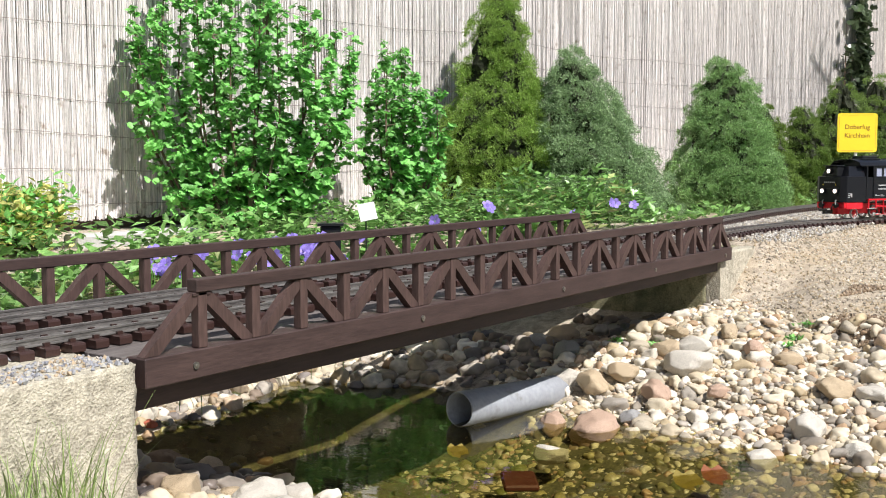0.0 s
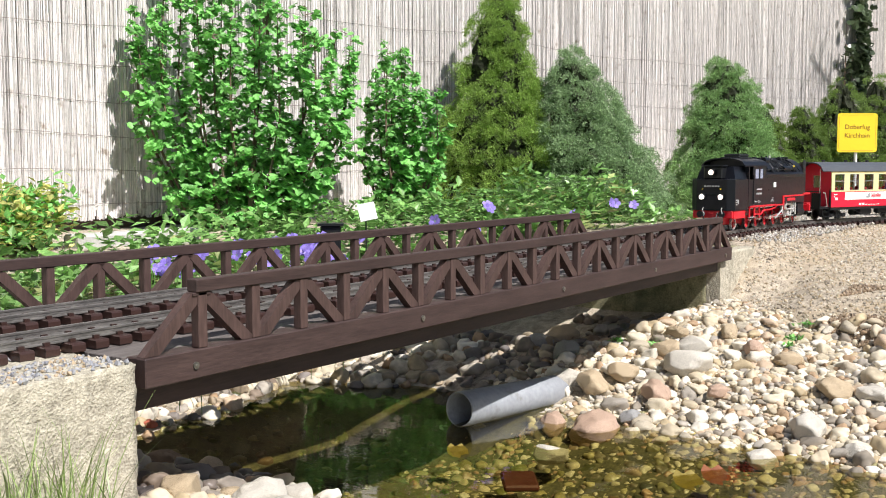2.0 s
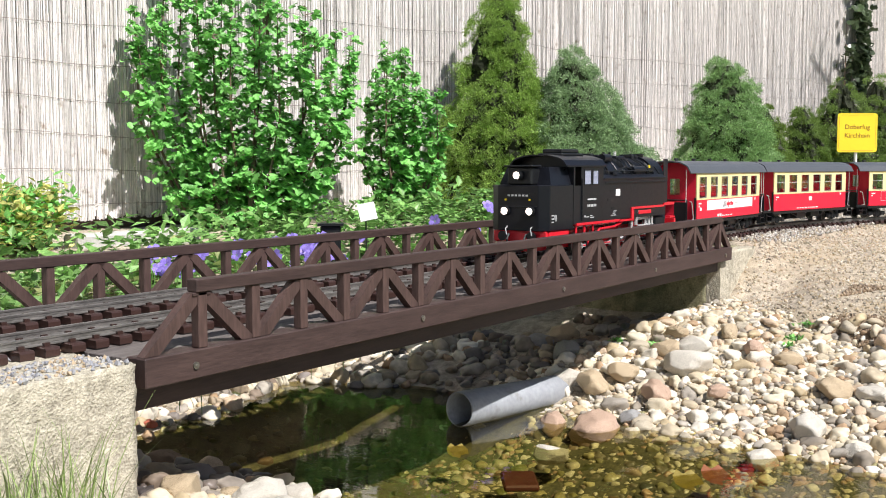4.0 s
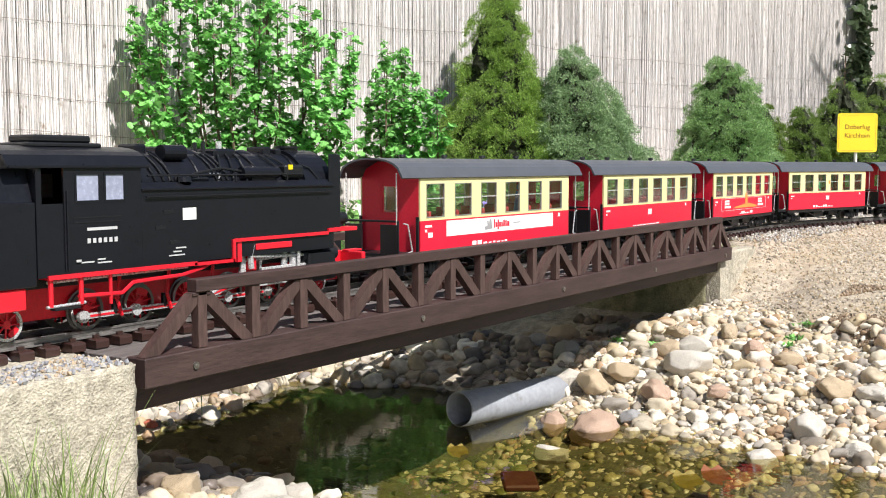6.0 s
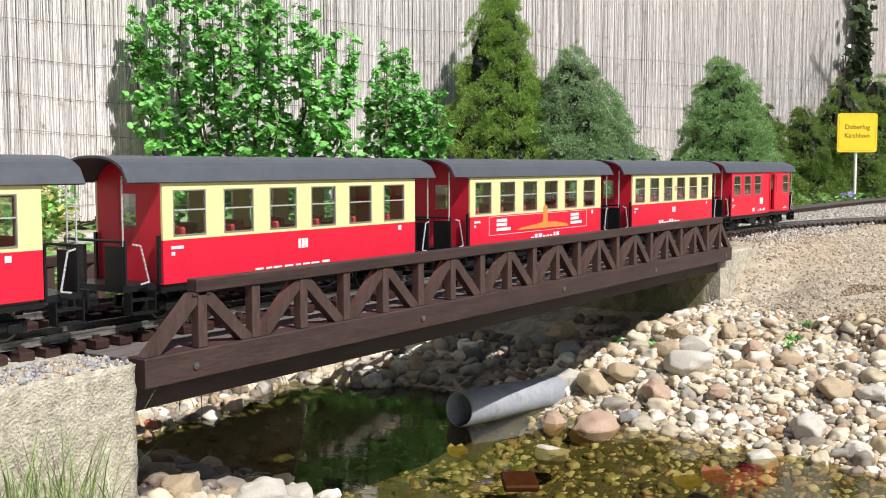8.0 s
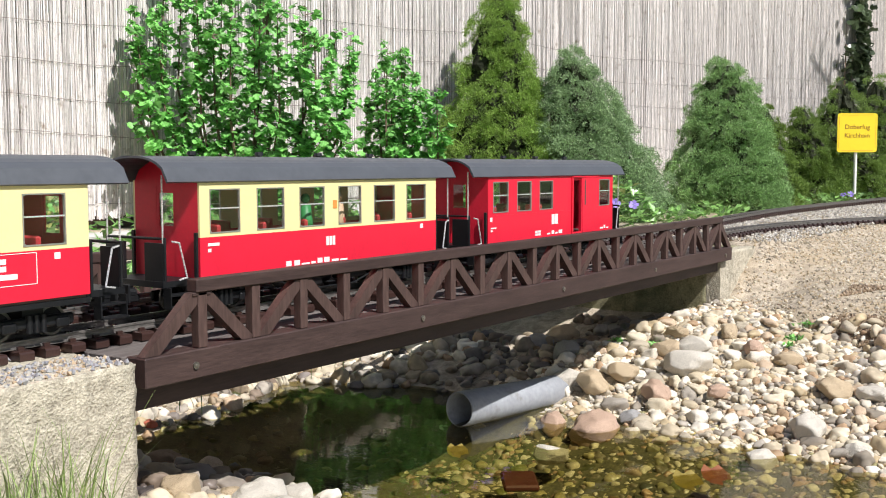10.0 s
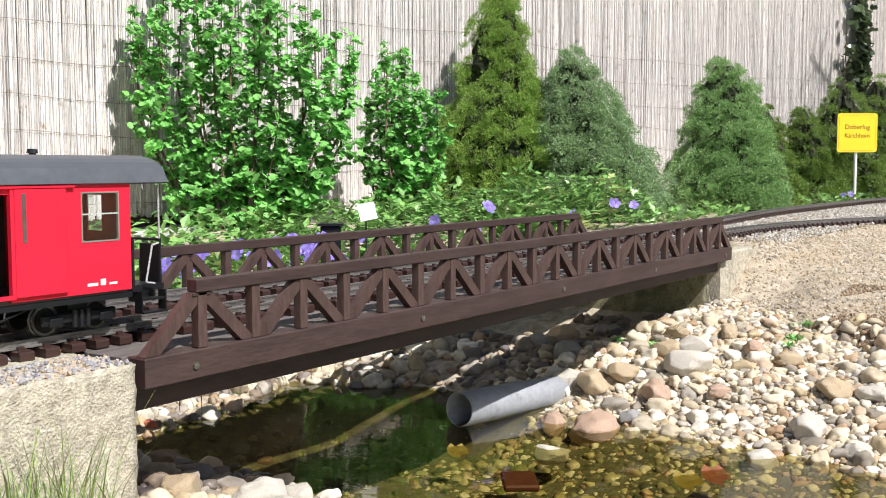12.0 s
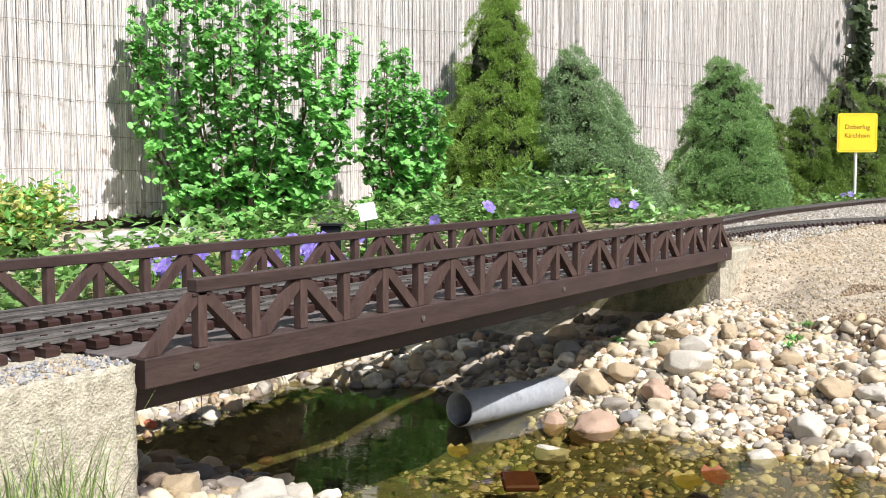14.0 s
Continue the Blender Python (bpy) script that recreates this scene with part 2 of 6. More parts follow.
def truss(name, y0, y1, label):
    """A side of the bridge: sill beam, top chord, posts and braces. y0 is the outer face."""
    t = empty(name)
    tagged(t, label, "bridge side", group="sides of the bridge")
    d = 1 if y1 > y0 else -1
    def pair(a, b):
        return (a, b) if a < b else (b, a)
    lo, hi = pair(y0, y1)
    part("sill_beam", boxed((-0.082, lo, -0.051), (X_END, hi, -0.020), 0.0012), WOOD, t)
    yc0, yc1 = pair(y0 + d * 0.001, y0 + d * 0.017)
    part("top_chord", boxed((-0.010, yc0, 0.0405), (20 * PANEL + 0.010, yc1, 0.0545), 0.001), WOOD, t)
    part("chord_end", boxed((-0.014, yc0 + 0.002, 0.0365), (0.012, yc1 - 0.002, 0.0403), 0.0006), WOOD, t)
    a, b = pair(y0 + d * 0.003, y0 + d * 0.015)
    post = None
    for k in range(21):
        if post is None:
            post = part("post", boxed((-0.0065, a, -0.0198), (0.0065, b, 0.0403), 0.0008), WOOD_UP, t)
            ob = post
        else:
            ob = new("post", post.data)
            ob.parent = t
        ob.location.x = k * PANEL
    braces = {}
    for k in range(-1, 21):
        up = (k % 2 != 0)       # rises towards the next post
        x0, x1 = k * PANEL, (k + 1) * PANEL
        # foot and head of the brace
        f, h = (Vector((x0 + 0.012, 0, -0.0185)), Vector((x1 - 0.004, 0, 0.0385))) if up else (Vector((x1 - 0.012, 0, -0.0185)), Vector((x0 + 0.004, 0, 0.0385)))
        if up not in braces:
            along = h - f
            ang = math.atan2(along.z, along.x)
            bm = bmesh.new()
            # both ends cut level
            c = 0.0068 / math.sin(ang) if ang < math.pi / 2 else 0.0068 / math.sin(math.pi - ang)
            quad = [(f.x - c, f.z - 0.001), (f.x + c, f.z - 0.001), (h.x + c, h.z + 0.001), (h.x - c, h.z + 0.001)]
            prism(bm, [(p[0] - x0, p[1]) for p in quad], a + 0.0015 if d > 0 else a - 0.001, b + 0.001 if d > 0 else b - 0.0015, "y")
            braces[up] = part("brace", bm, WOOD_UP, t)
            ob = braces[up]
        else:
            ob = new("brace", braces[up].data)
            ob.parent = t
        ob.location.x = x0
    screw = None
    for x in (-0.015, 0.406, 0.829, 1.234, 1.66):
        if screw is None:
            bm = rod(bmesh.new(), (0, 0, 0), (0, -0.002 * d, 0), 0.0040, n=14)
            rod(bm, (0, -0.0015 * d, 0), (0, -0.0028 * d, 0), 0.0022, 0.0015, n=6)
            screw = part("screw", bm, STEEL, t, "galvanised screw head")
            ob = screw
        else:
            ob = new("screw", screw.data)
            ob.parent = t
            tagged(ob, "galvanised screw head")
        ob.location = (x, y0, -0.0365)
    return t


STEEL = material("galvanised_steel", (0.30, 0.28, 0.25), 0.4, 0.9, vary=0.3, scale=200)
truss("bridge_truss", -0.128, -0.098, "dark brown stained wooden truss side of a model bridge")
truss("bridge_truss", 0.262, 0.232, "dark brown stained wooden truss side behind the tracks")


def build_deck():
    """Two plank decks, one under each track, with a slit of daylight between them."""
    for words, planks, beam, bearers in (
            ("weathered grey-brown plank deck under the first track", (-0.0965, -0.0425, 0.0115, 0.0655), -0.106, (-0.0955, 0.020)),
            ("weathered grey-brown plank deck under the rear track", (0.0970, 0.142, 0.187, 0.2315), 0.215, (0.128, 0.19))):
        t = empty("bridge_deck")
        tagged(t, words, "bridge deck", group="decks of the bridge")
        for y, y1 in zip(planks, planks[1:]):
            part("plank", boxed((-0.086, y, -0.0335), (X_END - 0.002, y1 - 0.002, -0.0205), 0.0008), DECK, t)
        part("beam", boxed((-0.080, beam, -0.0770), (X_END - 0.036, beam + 0.034, -0.0515), 0.001), WOOD, t)
        for y in bearers:
            part("bearer", boxed((-0.075, y, -0.0512), (X_END - 0.04, y + 0.030, -0.0340), 0.001), WOOD, t)


build_deck()


def abutment(name, x0, x1, y0, y1, top, body, rough, label):
    """A cast block with a pitted, chipped front."""
    t = empty(name)
    tagged(t, label, "abutment", group="abutments of the bridge")
    for nm, a, b, mat, words in (("front_wall", y0, y0 + 0.034, CONCRETE, "pale pitted concrete face"), ("block", y0 + 0.0345, y1, body, "")):
        bm = boxed((x0, a, -0.42), (x1, b, top))
        bmesh.ops.subdivide_edges(bm, edges=bm.edges[:], cuts=60, use_grid_fill=True)
        for w in bm.verts:
            w.co += (Vector(noise.noise_vector(w.co * 30)) * 0.0020 + Vector(noise.noise_vector(w.co * 120)) * 0.0014 + Vector(noise.noise_vector(w.co * 300)) * 0.0010) * rough
        part(nm, bm, mat, t, words, smooth=True)
    return t


abutment("abutment", -0.62, -0.1005, -0.134, 0.31, -0.0205, CONCRETE, 1.0, "rough pale concrete abutment under the wooden bridge end")
abutment("abutment", 1.672, 1.93, -0.112, 0.62, -0.0335, MOSSY, 0.5, "pale concrete abutment buried in a gravel slope")


# ---- the tracks ----
def build_track(name, where, s0, s1, label):
    t = empty(name)
    tagged(t, label, "track", group="model railway tracks")
    step = 0.0305
    n = int((s1 - s0) / step)
    # a sleeper: chamfered block with two rail chairs
    o = [(-0.0405, -0.0198), (0.0405, -0.0198), (0.0405, -0.011), (0.0385, -0.0092), (-0.0385, -0.0092), (-0.0405, -0.011)]
    bm = prism(bmesh.new(), o, -0.0085, 0.0085)
    for y in (-0.0235, 0.0235):
        for d in (-1, 1):
            box(bm, (-0.0035, y + d * 0.0058 - 0.0018, -0.0092), (0.0035, y + d * 0.0058 + 0.0018, -0.0058))
    me = bpy.data.meshes.new("sleeper")
    bmesh.ops.bevel(bm, geom=[e for e in bm.edges if e.calc_length() > 0.012], offset=0.0012, segments=1, affect="EDGES")
    bm.to_mesh(me)
    me.materials.append(SLEEPER)
    bm.free()
    far_v, far_f = [], []
    for i in range(n):
        s = s0 + (i + 0.5) * step
        p, a = where(s)
        if not -1.2 < s < 5.2:
            o, m = len(far_v), Matrix.Translation(p) @ Matrix.Rotation(a, 4, "Z")
            far_v += [m @ w.co for w in me.vertices]
            far_f += [[o + q for q in f.vertices] for f in me.polygons]
            continue
        ob = new("sleeper", me)
        ob.parent = t
        ob.location, ob.rotation_euler = p, (0, 0, a + random.uniform(-0.015, 0.015))
    tagged(mesh_part("far_sleepers", far_v, far_f, SLEEPER, t, "brown plastic sleepers farther along"), kind="stuff")
    prof = [(-0.0042, -0.0086), (0.0042, -0.0086), (0.0042, -0.0076), (0.0010, -0.0066), (0.0010, -0.0030), (0.0019, -0.0024),
            (0.0019, -0.0004), (0.0012, 0), (-0.0012, 0), (-0.0019, -0.0004), (-0.0019, -0.0024), (-0.0010, -0.0030), (-0.0010, -0.0066), (-0.0042, -0.0076)]
    for off in (-0.0235, 0.0235):
        verts, faces = [], []
        m = max(2, int((s1 - s0) / 0.05))
        for i in range(m + 1):
            s = s0 + (s1 - s0) * i / m
            p, a = where(s)
            for y, z in prof:
                q, _ = where(s, off + y)
                verts.append((q.x, q.y, q.z + z))
        k = len(prof)
        for i in range(m):
            for j in range(k):
                faces.append((i * k + j, i * k + (j + 1) % k, (i + 1) * k + (j + 1) % k, (i + 1) * k + j))
        faces.append(tuple(range(k))[::-1])
        faces.append(tuple(range(m * k, m * k + k)))
        mesh_part("rail", verts, faces, RAIL, t)
    return t


build_track("railway_track", track_at, -5.6, 6.8, "weathered brass rails on brown plastic sleepers, curving off the bridge")
build_track("railway_track", rear_at, -5.6, 7.6, "weathered brass rails on brown plastic sleepers behind the first track")


# ---- the train ----
RED = material("red_plastic", (0.74, 0.018, 0.046), 0.42, vary=0.08, scale=30, spec=0.28)
CREAM = material("cream_plastic", (0.86, 0.74, 0.36), 0.4, vary=0.06, scale=30, coat=0.1)
BLACK = material("black_plastic", (0.009, 0.0095, 0.011), 0.45, vary=0.3, scale=40, bump=0.0002, spec=0.4)
BODY_BLACK = material("satin_black_body", (0.008, 0.0085, 0.012), 0.33, vary=0.15, scale=25, spec=0.32)
ROOF = material("dark_grey_roof", (0.082, 0.088, 0.10), 0.45, vary=0.15, scale=18, patches=0.15, patch_colour=(0.11, 0.11, 0.12), patch_scale=14)
LOCO_RED = material("red_running_gear", (0.72, 0.015, 0.03), 0.35, vary=0.15, scale=60)
SILVER = material("bright_metal", (0.72, 0.71, 0.70), 0.28, 0.5, vary=0.08, scale=60)
TYRE = material("dark_steel_tyre", (0.22, 0.21, 0.20), 0.35, 0.9, vary=0.1, scale=60)
WHITE = material("white_print", (0.84, 0.83, 0.80), 0.5, vary=0.04)
GREY_PRINT = material("grey_print", (0.34, 0.33, 0.33), 0.5, vary=0.1)
ORANGE = material("orange_print", (0.75, 0.28, 0.06), 0.5, vary=0.1)
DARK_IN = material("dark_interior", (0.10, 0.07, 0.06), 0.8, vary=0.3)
SEAT = material("red_seat", (0.45, 0.03, 0.035), 0.6, vary=0.2)
GLASS = glass_material("window_glass", (0.95, 0.96, 0.96))
LAMP_ON = glow_material("lit_lamp", (1.0, 0.84, 0.74), 3.0)
YELLOW = material("yellow_paint", (0.85, 0.62, 0.01), 0.45, vary=0.05)

CARS, WHEELS = [], []        # what motions() drives


def plate(name, x0, x1, z0, z1, mat, parent, y=-0.0565, proud=0.0005, label=""):
    return part(name, boxed((x0, y - proud, z0), (x1, y + 0.0002, z1)), mat, parent, label)


def wheelset(name, parent, x, r, gauge, mat, tyre, spokes):
    """Two wheels on an axle, at the axle's middle."""
    bm = rod(bmesh.new(), (0, -gauge, 0), (0, gauge, 0), 0.0022, n=8)
    for d in (-1, 1):
        y = d * gauge
        rod(bm, (0, y - 0.0012, 0), (0, y + 0.0012, 0), r * 0.26, n=12)
        if spokes:
            for k in range(spokes):
                a = 2 * math.pi * k / spokes
                u = Vector((math.cos(a), 0, math.sin(a)))
                rod(bm, Vector((0, y, 0)) + u * r * 0.2, Vector((0, y, 0)) + u * r * 0.86, 0.0011, n=5)
            box(bm, (-r * 0.35, y - 0.002, r * 0.45), (r * 0.35, y + 0.002, r * 0.8))
        else:
            rod(bm, (0, y - 0.001, 0), (0, y + 0.001, 0), r * 0.86, n=20)
    ws = part(name, bm, mat, parent)
    ws.location = (x, 0, r)
    for d in (-1, 1):
        t = bmesh.new()
        n = 24
        ring = []
        for k in range(n):
            a = 2 * math.pi * k / n
            c, s = math.cos(a), math.sin(a)
            ring.append([t.verts.new((c * q, d * gauge + w * d, s * q)) for q, w in
                         ((r * 0.83, 0.0022), (r, 0.0022), (r, -0.0015), (r * 1.1, -0.0018), (r * 1.1, -0.0030), (r * 0.83, -0.0030))])
        for k in range(n):
            for j in range(6):
                t.faces.new((ring[k][j], ring[k][(j + 1) % 6], ring[(k + 1) % n][(j + 1) % 6], ring[(k + 1) % n][j]))
        bmesh.ops.recalc_face_normals(t, faces=t.faces)
        part("tyre", t, tyre, ws, "dull steel tyre")
    WHEELS.append((ws, x, r))
    return ws


def arch(half, eave, top, thick, n=14):
    """A low roof's section, as a closed outline in (y, z)."""
    up, low = [], []
    for i in range(n + 1):
        u = -1 + 2 * i / n
        z = eave + (top - eave) * math.sqrt(max(0, 1 - abs(u) ** 2.3))
        up.append((u * half, z))
        low.append((u * (half - thick), z - thick if 0 < i < n else z - thick * 0.6))
    return up + low[::-1]


BODY_L = 0.482


def carriage(windows, upper_mat, seats, vents, doorway=None):
    """A bogie coach, leading body corner at x = 0. windows: (x0, x1) along the side."""
    c = empty("passenger_coach")
    hw, zb, zc, zw0, zw1, ze = 0.0565, 0.043, 0.092, 0.0968, 0.1472, 0.1575
    for d in (-1, 1):
        y0, y1 = (-hw, -hw + 0.003) if d < 0 else (hw - 0.003, hw)
        gap = doorway if doorway and d < 0 else None
        lower = boxed((0, y0, zb), (gap[0] if gap else BODY_L, y1, zc - 0.0001))
        if gap:
            box(lower, (gap[1], y0, zb), (BODY_L, y1, zc - 0.0001))
        part("lower_side", lower, RED, c)
        bm = boxed((0, y0, zc), (gap[0] if gap else BODY_L, y1, zw0))
        if gap:
            box(bm, (gap[1], y0, zc), (BODY_L, y1, zw0))
        box(bm, (0, y0, zw1), (BODY_L, y1, ze))
        cuts = [0] + [q for w in sorted(windows + ([gap] if gap else [])) for q in w] + [BODY_L]
        for a, b in zip(cuts[::2], cuts[1::2]):
            box(bm, (a, y0, zw0), (b, y1, zw1))
        part("upper_side", bm, upper_mat, c)
        for a, b in windows:
            f = bmesh.new()
            t = 0.0007
            ya, yb = y0 - (0.0007 if d < 0 else -0.0007), y1 - (0.0007 if d < 0 else -0.0007)
            box(f, (a - 0.0007, ya, zw0 - 0.0007), (b + 0.0007, yb, zw0 + t))
            box(f, (a - 0.0007, ya, zw1 - t), (b + 0.0007, yb, zw1 + 0.0007))
            box(f, (a - 0.0007, ya, zw0 + t), (a + t, yb, zw1 - t))
            box(f, (b - t, ya, zw0 + t), (b + 0.0007, yb, zw1 - t))
            for zz, xx, sx in ((zw0, a, 1), (zw0, b, -1), (zw1, a, 1), (zw1, b, -1)):
                sz = 1 if zz == zw0 else -1
                box(f, (min(xx, xx + sx * 0.0022), ya, min(zz, zz + sz * 0.0018)), (max(xx, xx + sx * 0.0022), yb, max(zz, zz + sz * 0.0018)))
            w = part("window", f, FRAME, c, "window with dark rounded frame and a bright bar")
            ym = (y0 + y1) / 2
            part("glazing_bar", boxed((a + t, ya - 0.0002, 0.1243), (b - t, ym, 0.1258)), SILVER, w, "bright metal bar")
            pn = part("pane", boxed((a + t, ym - 0.0004, zw0 + t), (b - t, ym + 0.0004, zw1 - t)), GLASS, w)
            pn.visible_shadow = False
    for x0, x1 in ((0.0, 0.003), (BODY_L - 0.003, BODY_L)):
        bm = bmesh.new()
        box(bm, (x0, -hw + 0.003, zb), (x1, -0.016, ze))
        box(bm, (x0, 0.016, zb), (x1, hw - 0.003, ze))
        box(bm, (x0, -0.016, 0.150), (x1, 0.016, ze))
        prism(bm, [(-hw + 0.004, ze), (hw - 0.004, ze), (hw * 0.8, 0.170), (hw * 0.4, 0.181), (-hw * 0.4, 0.181), (-hw * 0.8, 0.170)], x0, x1)
        part("end_wall", bm, RED, c)
        xm = (x0 + x1) / 2
        dr = boxed((xm - 0.001, -0.016, zb), (xm + 0.001, 0.016, 0.104))
        box(dr, (xm - 0.001, -0.016, 0.143), (xm + 0.001, 0.016, 0.150))
        for y in (-0.016, 0.0125):
            box(dr, (xm - 0.001, y, 0.104), (xm + 0.001, y + 0.0035, 0.143))
        door = part("door", dr, RED, c)
        pn = part("pane", boxed((xm - 0.0004, -0.0125, 0.104), (xm + 0.0004, 0.0125, 0.143)), GLASS, door)
        pn.visible_shadow = False
    part("floor", boxed((0.003, -hw + 0.003, 0.040), (BODY_L - 0.003, hw - 0.003, 0.0455)), DARK_IN, c)
    for x in seats:
        for d in (-1, 1):
            s = boxed((x - 0.012, d * 0.031 - 0.017, 0.0456), (x + 0.012, d * 0.031 + 0.017, 0.068), 0.002)
            box(s, (x - 0.003, d * 0.031 - 0.017, 0.068), (x + 0.003, d * 0.031 + 0.017, 0.105), bevel=0.002)
            part("seat", s, SEAT, c)
    part("roof", prism(bmesh.new(), arch(0.0605, 0.1568, 0.1862, 0.0025), -0.050, BODY_L + 0.050), ROOF, c, smooth=False)
    for x in vents:
        b = rod(bmesh.new(), (x, 0.022, 0.176), (x, 0.022, 0.188), 0.0038, n=12)
        rod(b, (x, 0.022, 0.188), (x, 0.022, 0.1925), 0.0062, 0.0052, n=12)
        part("roof_vent", b, BLACK, c)
    # underframe
    u = boxed((-0.002, -hw + 0.002, 0.034), (BODY_L + 0.002, hw - 0.002, 0.0395))
    box(u, (0.17, -0.045, 0.016), (0.23, -0.022, 0.034), bevel=0.002)
    box(u, (0.27, -0.042, 0.020), (0.33, -0.026, 0.034), bevel=0.002)
    bent(u, [(0.12, -0.05, 0.034), (0.19, -0.05, 0.014), (0.29, -0.05, 0.014), (0.36, -0.05, 0.034)], 0.0012)
    rod(u, (0.20, 0.01, 0.022), (0.30, 0.01, 0.022), 0.011, n=12)
    part("underframe", u, BLACK, c)
    for e in (0, 1):
        def X(q):
            return -q if e == 0 else BODY_L + q
        def bx(bm, a, b, lo, hi, bev=0):
            return box(bm, (min(X(a), X(b)), lo[0], lo[1]), (max(X(a), X(b)), hi[0], hi[1]), bevel=bev)
        pf = part("platform", bx(bmesh.new(), 0.0005, 0.050, (-0.050, 0.038), (0.050, 0.045)), BLACK, c)
        rl = bmesh.new()
        for d in (-1, 1):
            bx(rl, 0.044, 0.0485, (d * 0.033 - 0.015, 0.045), (d * 0.033 + 0.015, 0.088))
            rod(rl, (X(0.046), d * 0.049, 0.045), (X(0.046), d * 0.049, 0.094), 0.0016)
            bx(rl, 0.002, 0.005, (d * 0.0535 - 0.002, 0.045), (d * 0.0535 + 0.002, 0.098))
        rod(rl, (X(0.046), -0.050, 0.093), (X(0.046), 0.050, 0.093), 0.0016)
        part("railing", rl, BLACK, pf)
        for d in (-1, 1):
            part("roof_post", rod(bmesh.new(), (X(0.047), d * 0.047, 0.088), (X(0.047), d * 0.047, 0.164), 0.0010), SILVER, pf, "bright metal roof post")
            part("handrail", bent(bmesh.new(), [(X(0.040), d * 0.054, 0.090), (X(0.030), d * 0.055, 0.088), (X(0.020), d * 0.056, 0.048), (X(0.032), d * 0.056, 0.046)], 0.0011), SILVER, pf, "bright metal handrail")
        for d in (-1, 1):
            st = bmesh.new()
            for z, o in ((0.028, 0.050), (0.014, 0.054)):
                bx(st, 0.012, 0.046, (d * o - 0.007, z), (d * o + 0.007, z + 0.002))
            for q in (0.012, 0.045):
                bx(st, q, q + 0.0015, (d * 0.052 - 0.006, 0.014), (d * 0.052 + 0.006, 0.038))
            part("step_ladder", st, BLACK, pf)
        cp = bmesh.new()
        bx(cp, 0.045, 0.0735, (-0.005, 0.020), (0.005, 0.028), 0.001)
        rod(cp, (X(0.050), 0, 0.030), (X(0.066), 0, 0.030), 0.006, n=10)
        bx(cp, 0.066, 0.069, (-0.015, 0.020), (0.015, 0.042), 0.001)
        part("coupling", cp, BLACK, pf)
        xb = 0.054 if e == 0 else BODY_L - 0.054
        bg = bmesh.new()
        for d in (-1, 1):
            box(bg, (xb - 0.046, d * 0.038 - 0.003, 0.012), (xb + 0.046, d * 0.038 + 0.003, 0.024), bevel=0.002)
            for q in (-0.031, 0.031):
                box(bg, (xb + q - 0.008, d * 0.041 - 0.003, 0.010), (xb + q + 0.008, d * 0.041 + 0.003, 0.021), bevel=0.002)
            for q in (-0.008, 0, 0.008):
                rod(bg, (xb + q, d * 0.041, 0.008), (xb + q, d * 0.041, 0.026), 0.0034, n=8)
        box(bg, (xb - 0.012, -0.036, 0.018), (xb + 0.012, 0.036, 0.034))
        b = part("bogie", bg, BLACK, c)
        for q in (-0.031, 0.031):
            wheelset("wheelset", b, xb + q, 0.0160, 0.0215, BLACK, TYRE, 0)
    return c


FRAME = material("window_frame", (0.40, 0.38, 0.34), 0.35, 0.5, vary=0.05)
WINDOWS = [(0.016 + i * 0.0780, 0.064 + i * 0.0780) for i in range(6)]
VENTS = (0.062, 0.181, 0.301, 0.420)


def small_print(c, x, z, n, rng):
    """A run of lettering too small to read, as bars."""
    for i in range(n):
        w = rng.uniform(0.006, 0.016)
        h = rng.choice((0.0022, 0.0030, 0.0065))
        plate("lettering", x, x + w, z, z + h, WHITE, c)
        x += w + rng.uniform(0.003, 0.006)


def figure(c, x, z, mat, label):
    """A small doll at a window, as one plain shape."""
    bm = rod(bmesh.new(), (x, -0.037, z - 0.03), (x, -0.037, z + 0.012), 0.012, 0.007, n=10)
    bmesh.ops.create_icosphere(bm, subdivisions=2, radius=0.0065, matrix=Matrix.Translation((x, -0.037, z + 0.019)))
    part("toy_figure", bm, mat, c, label, smooth=True)


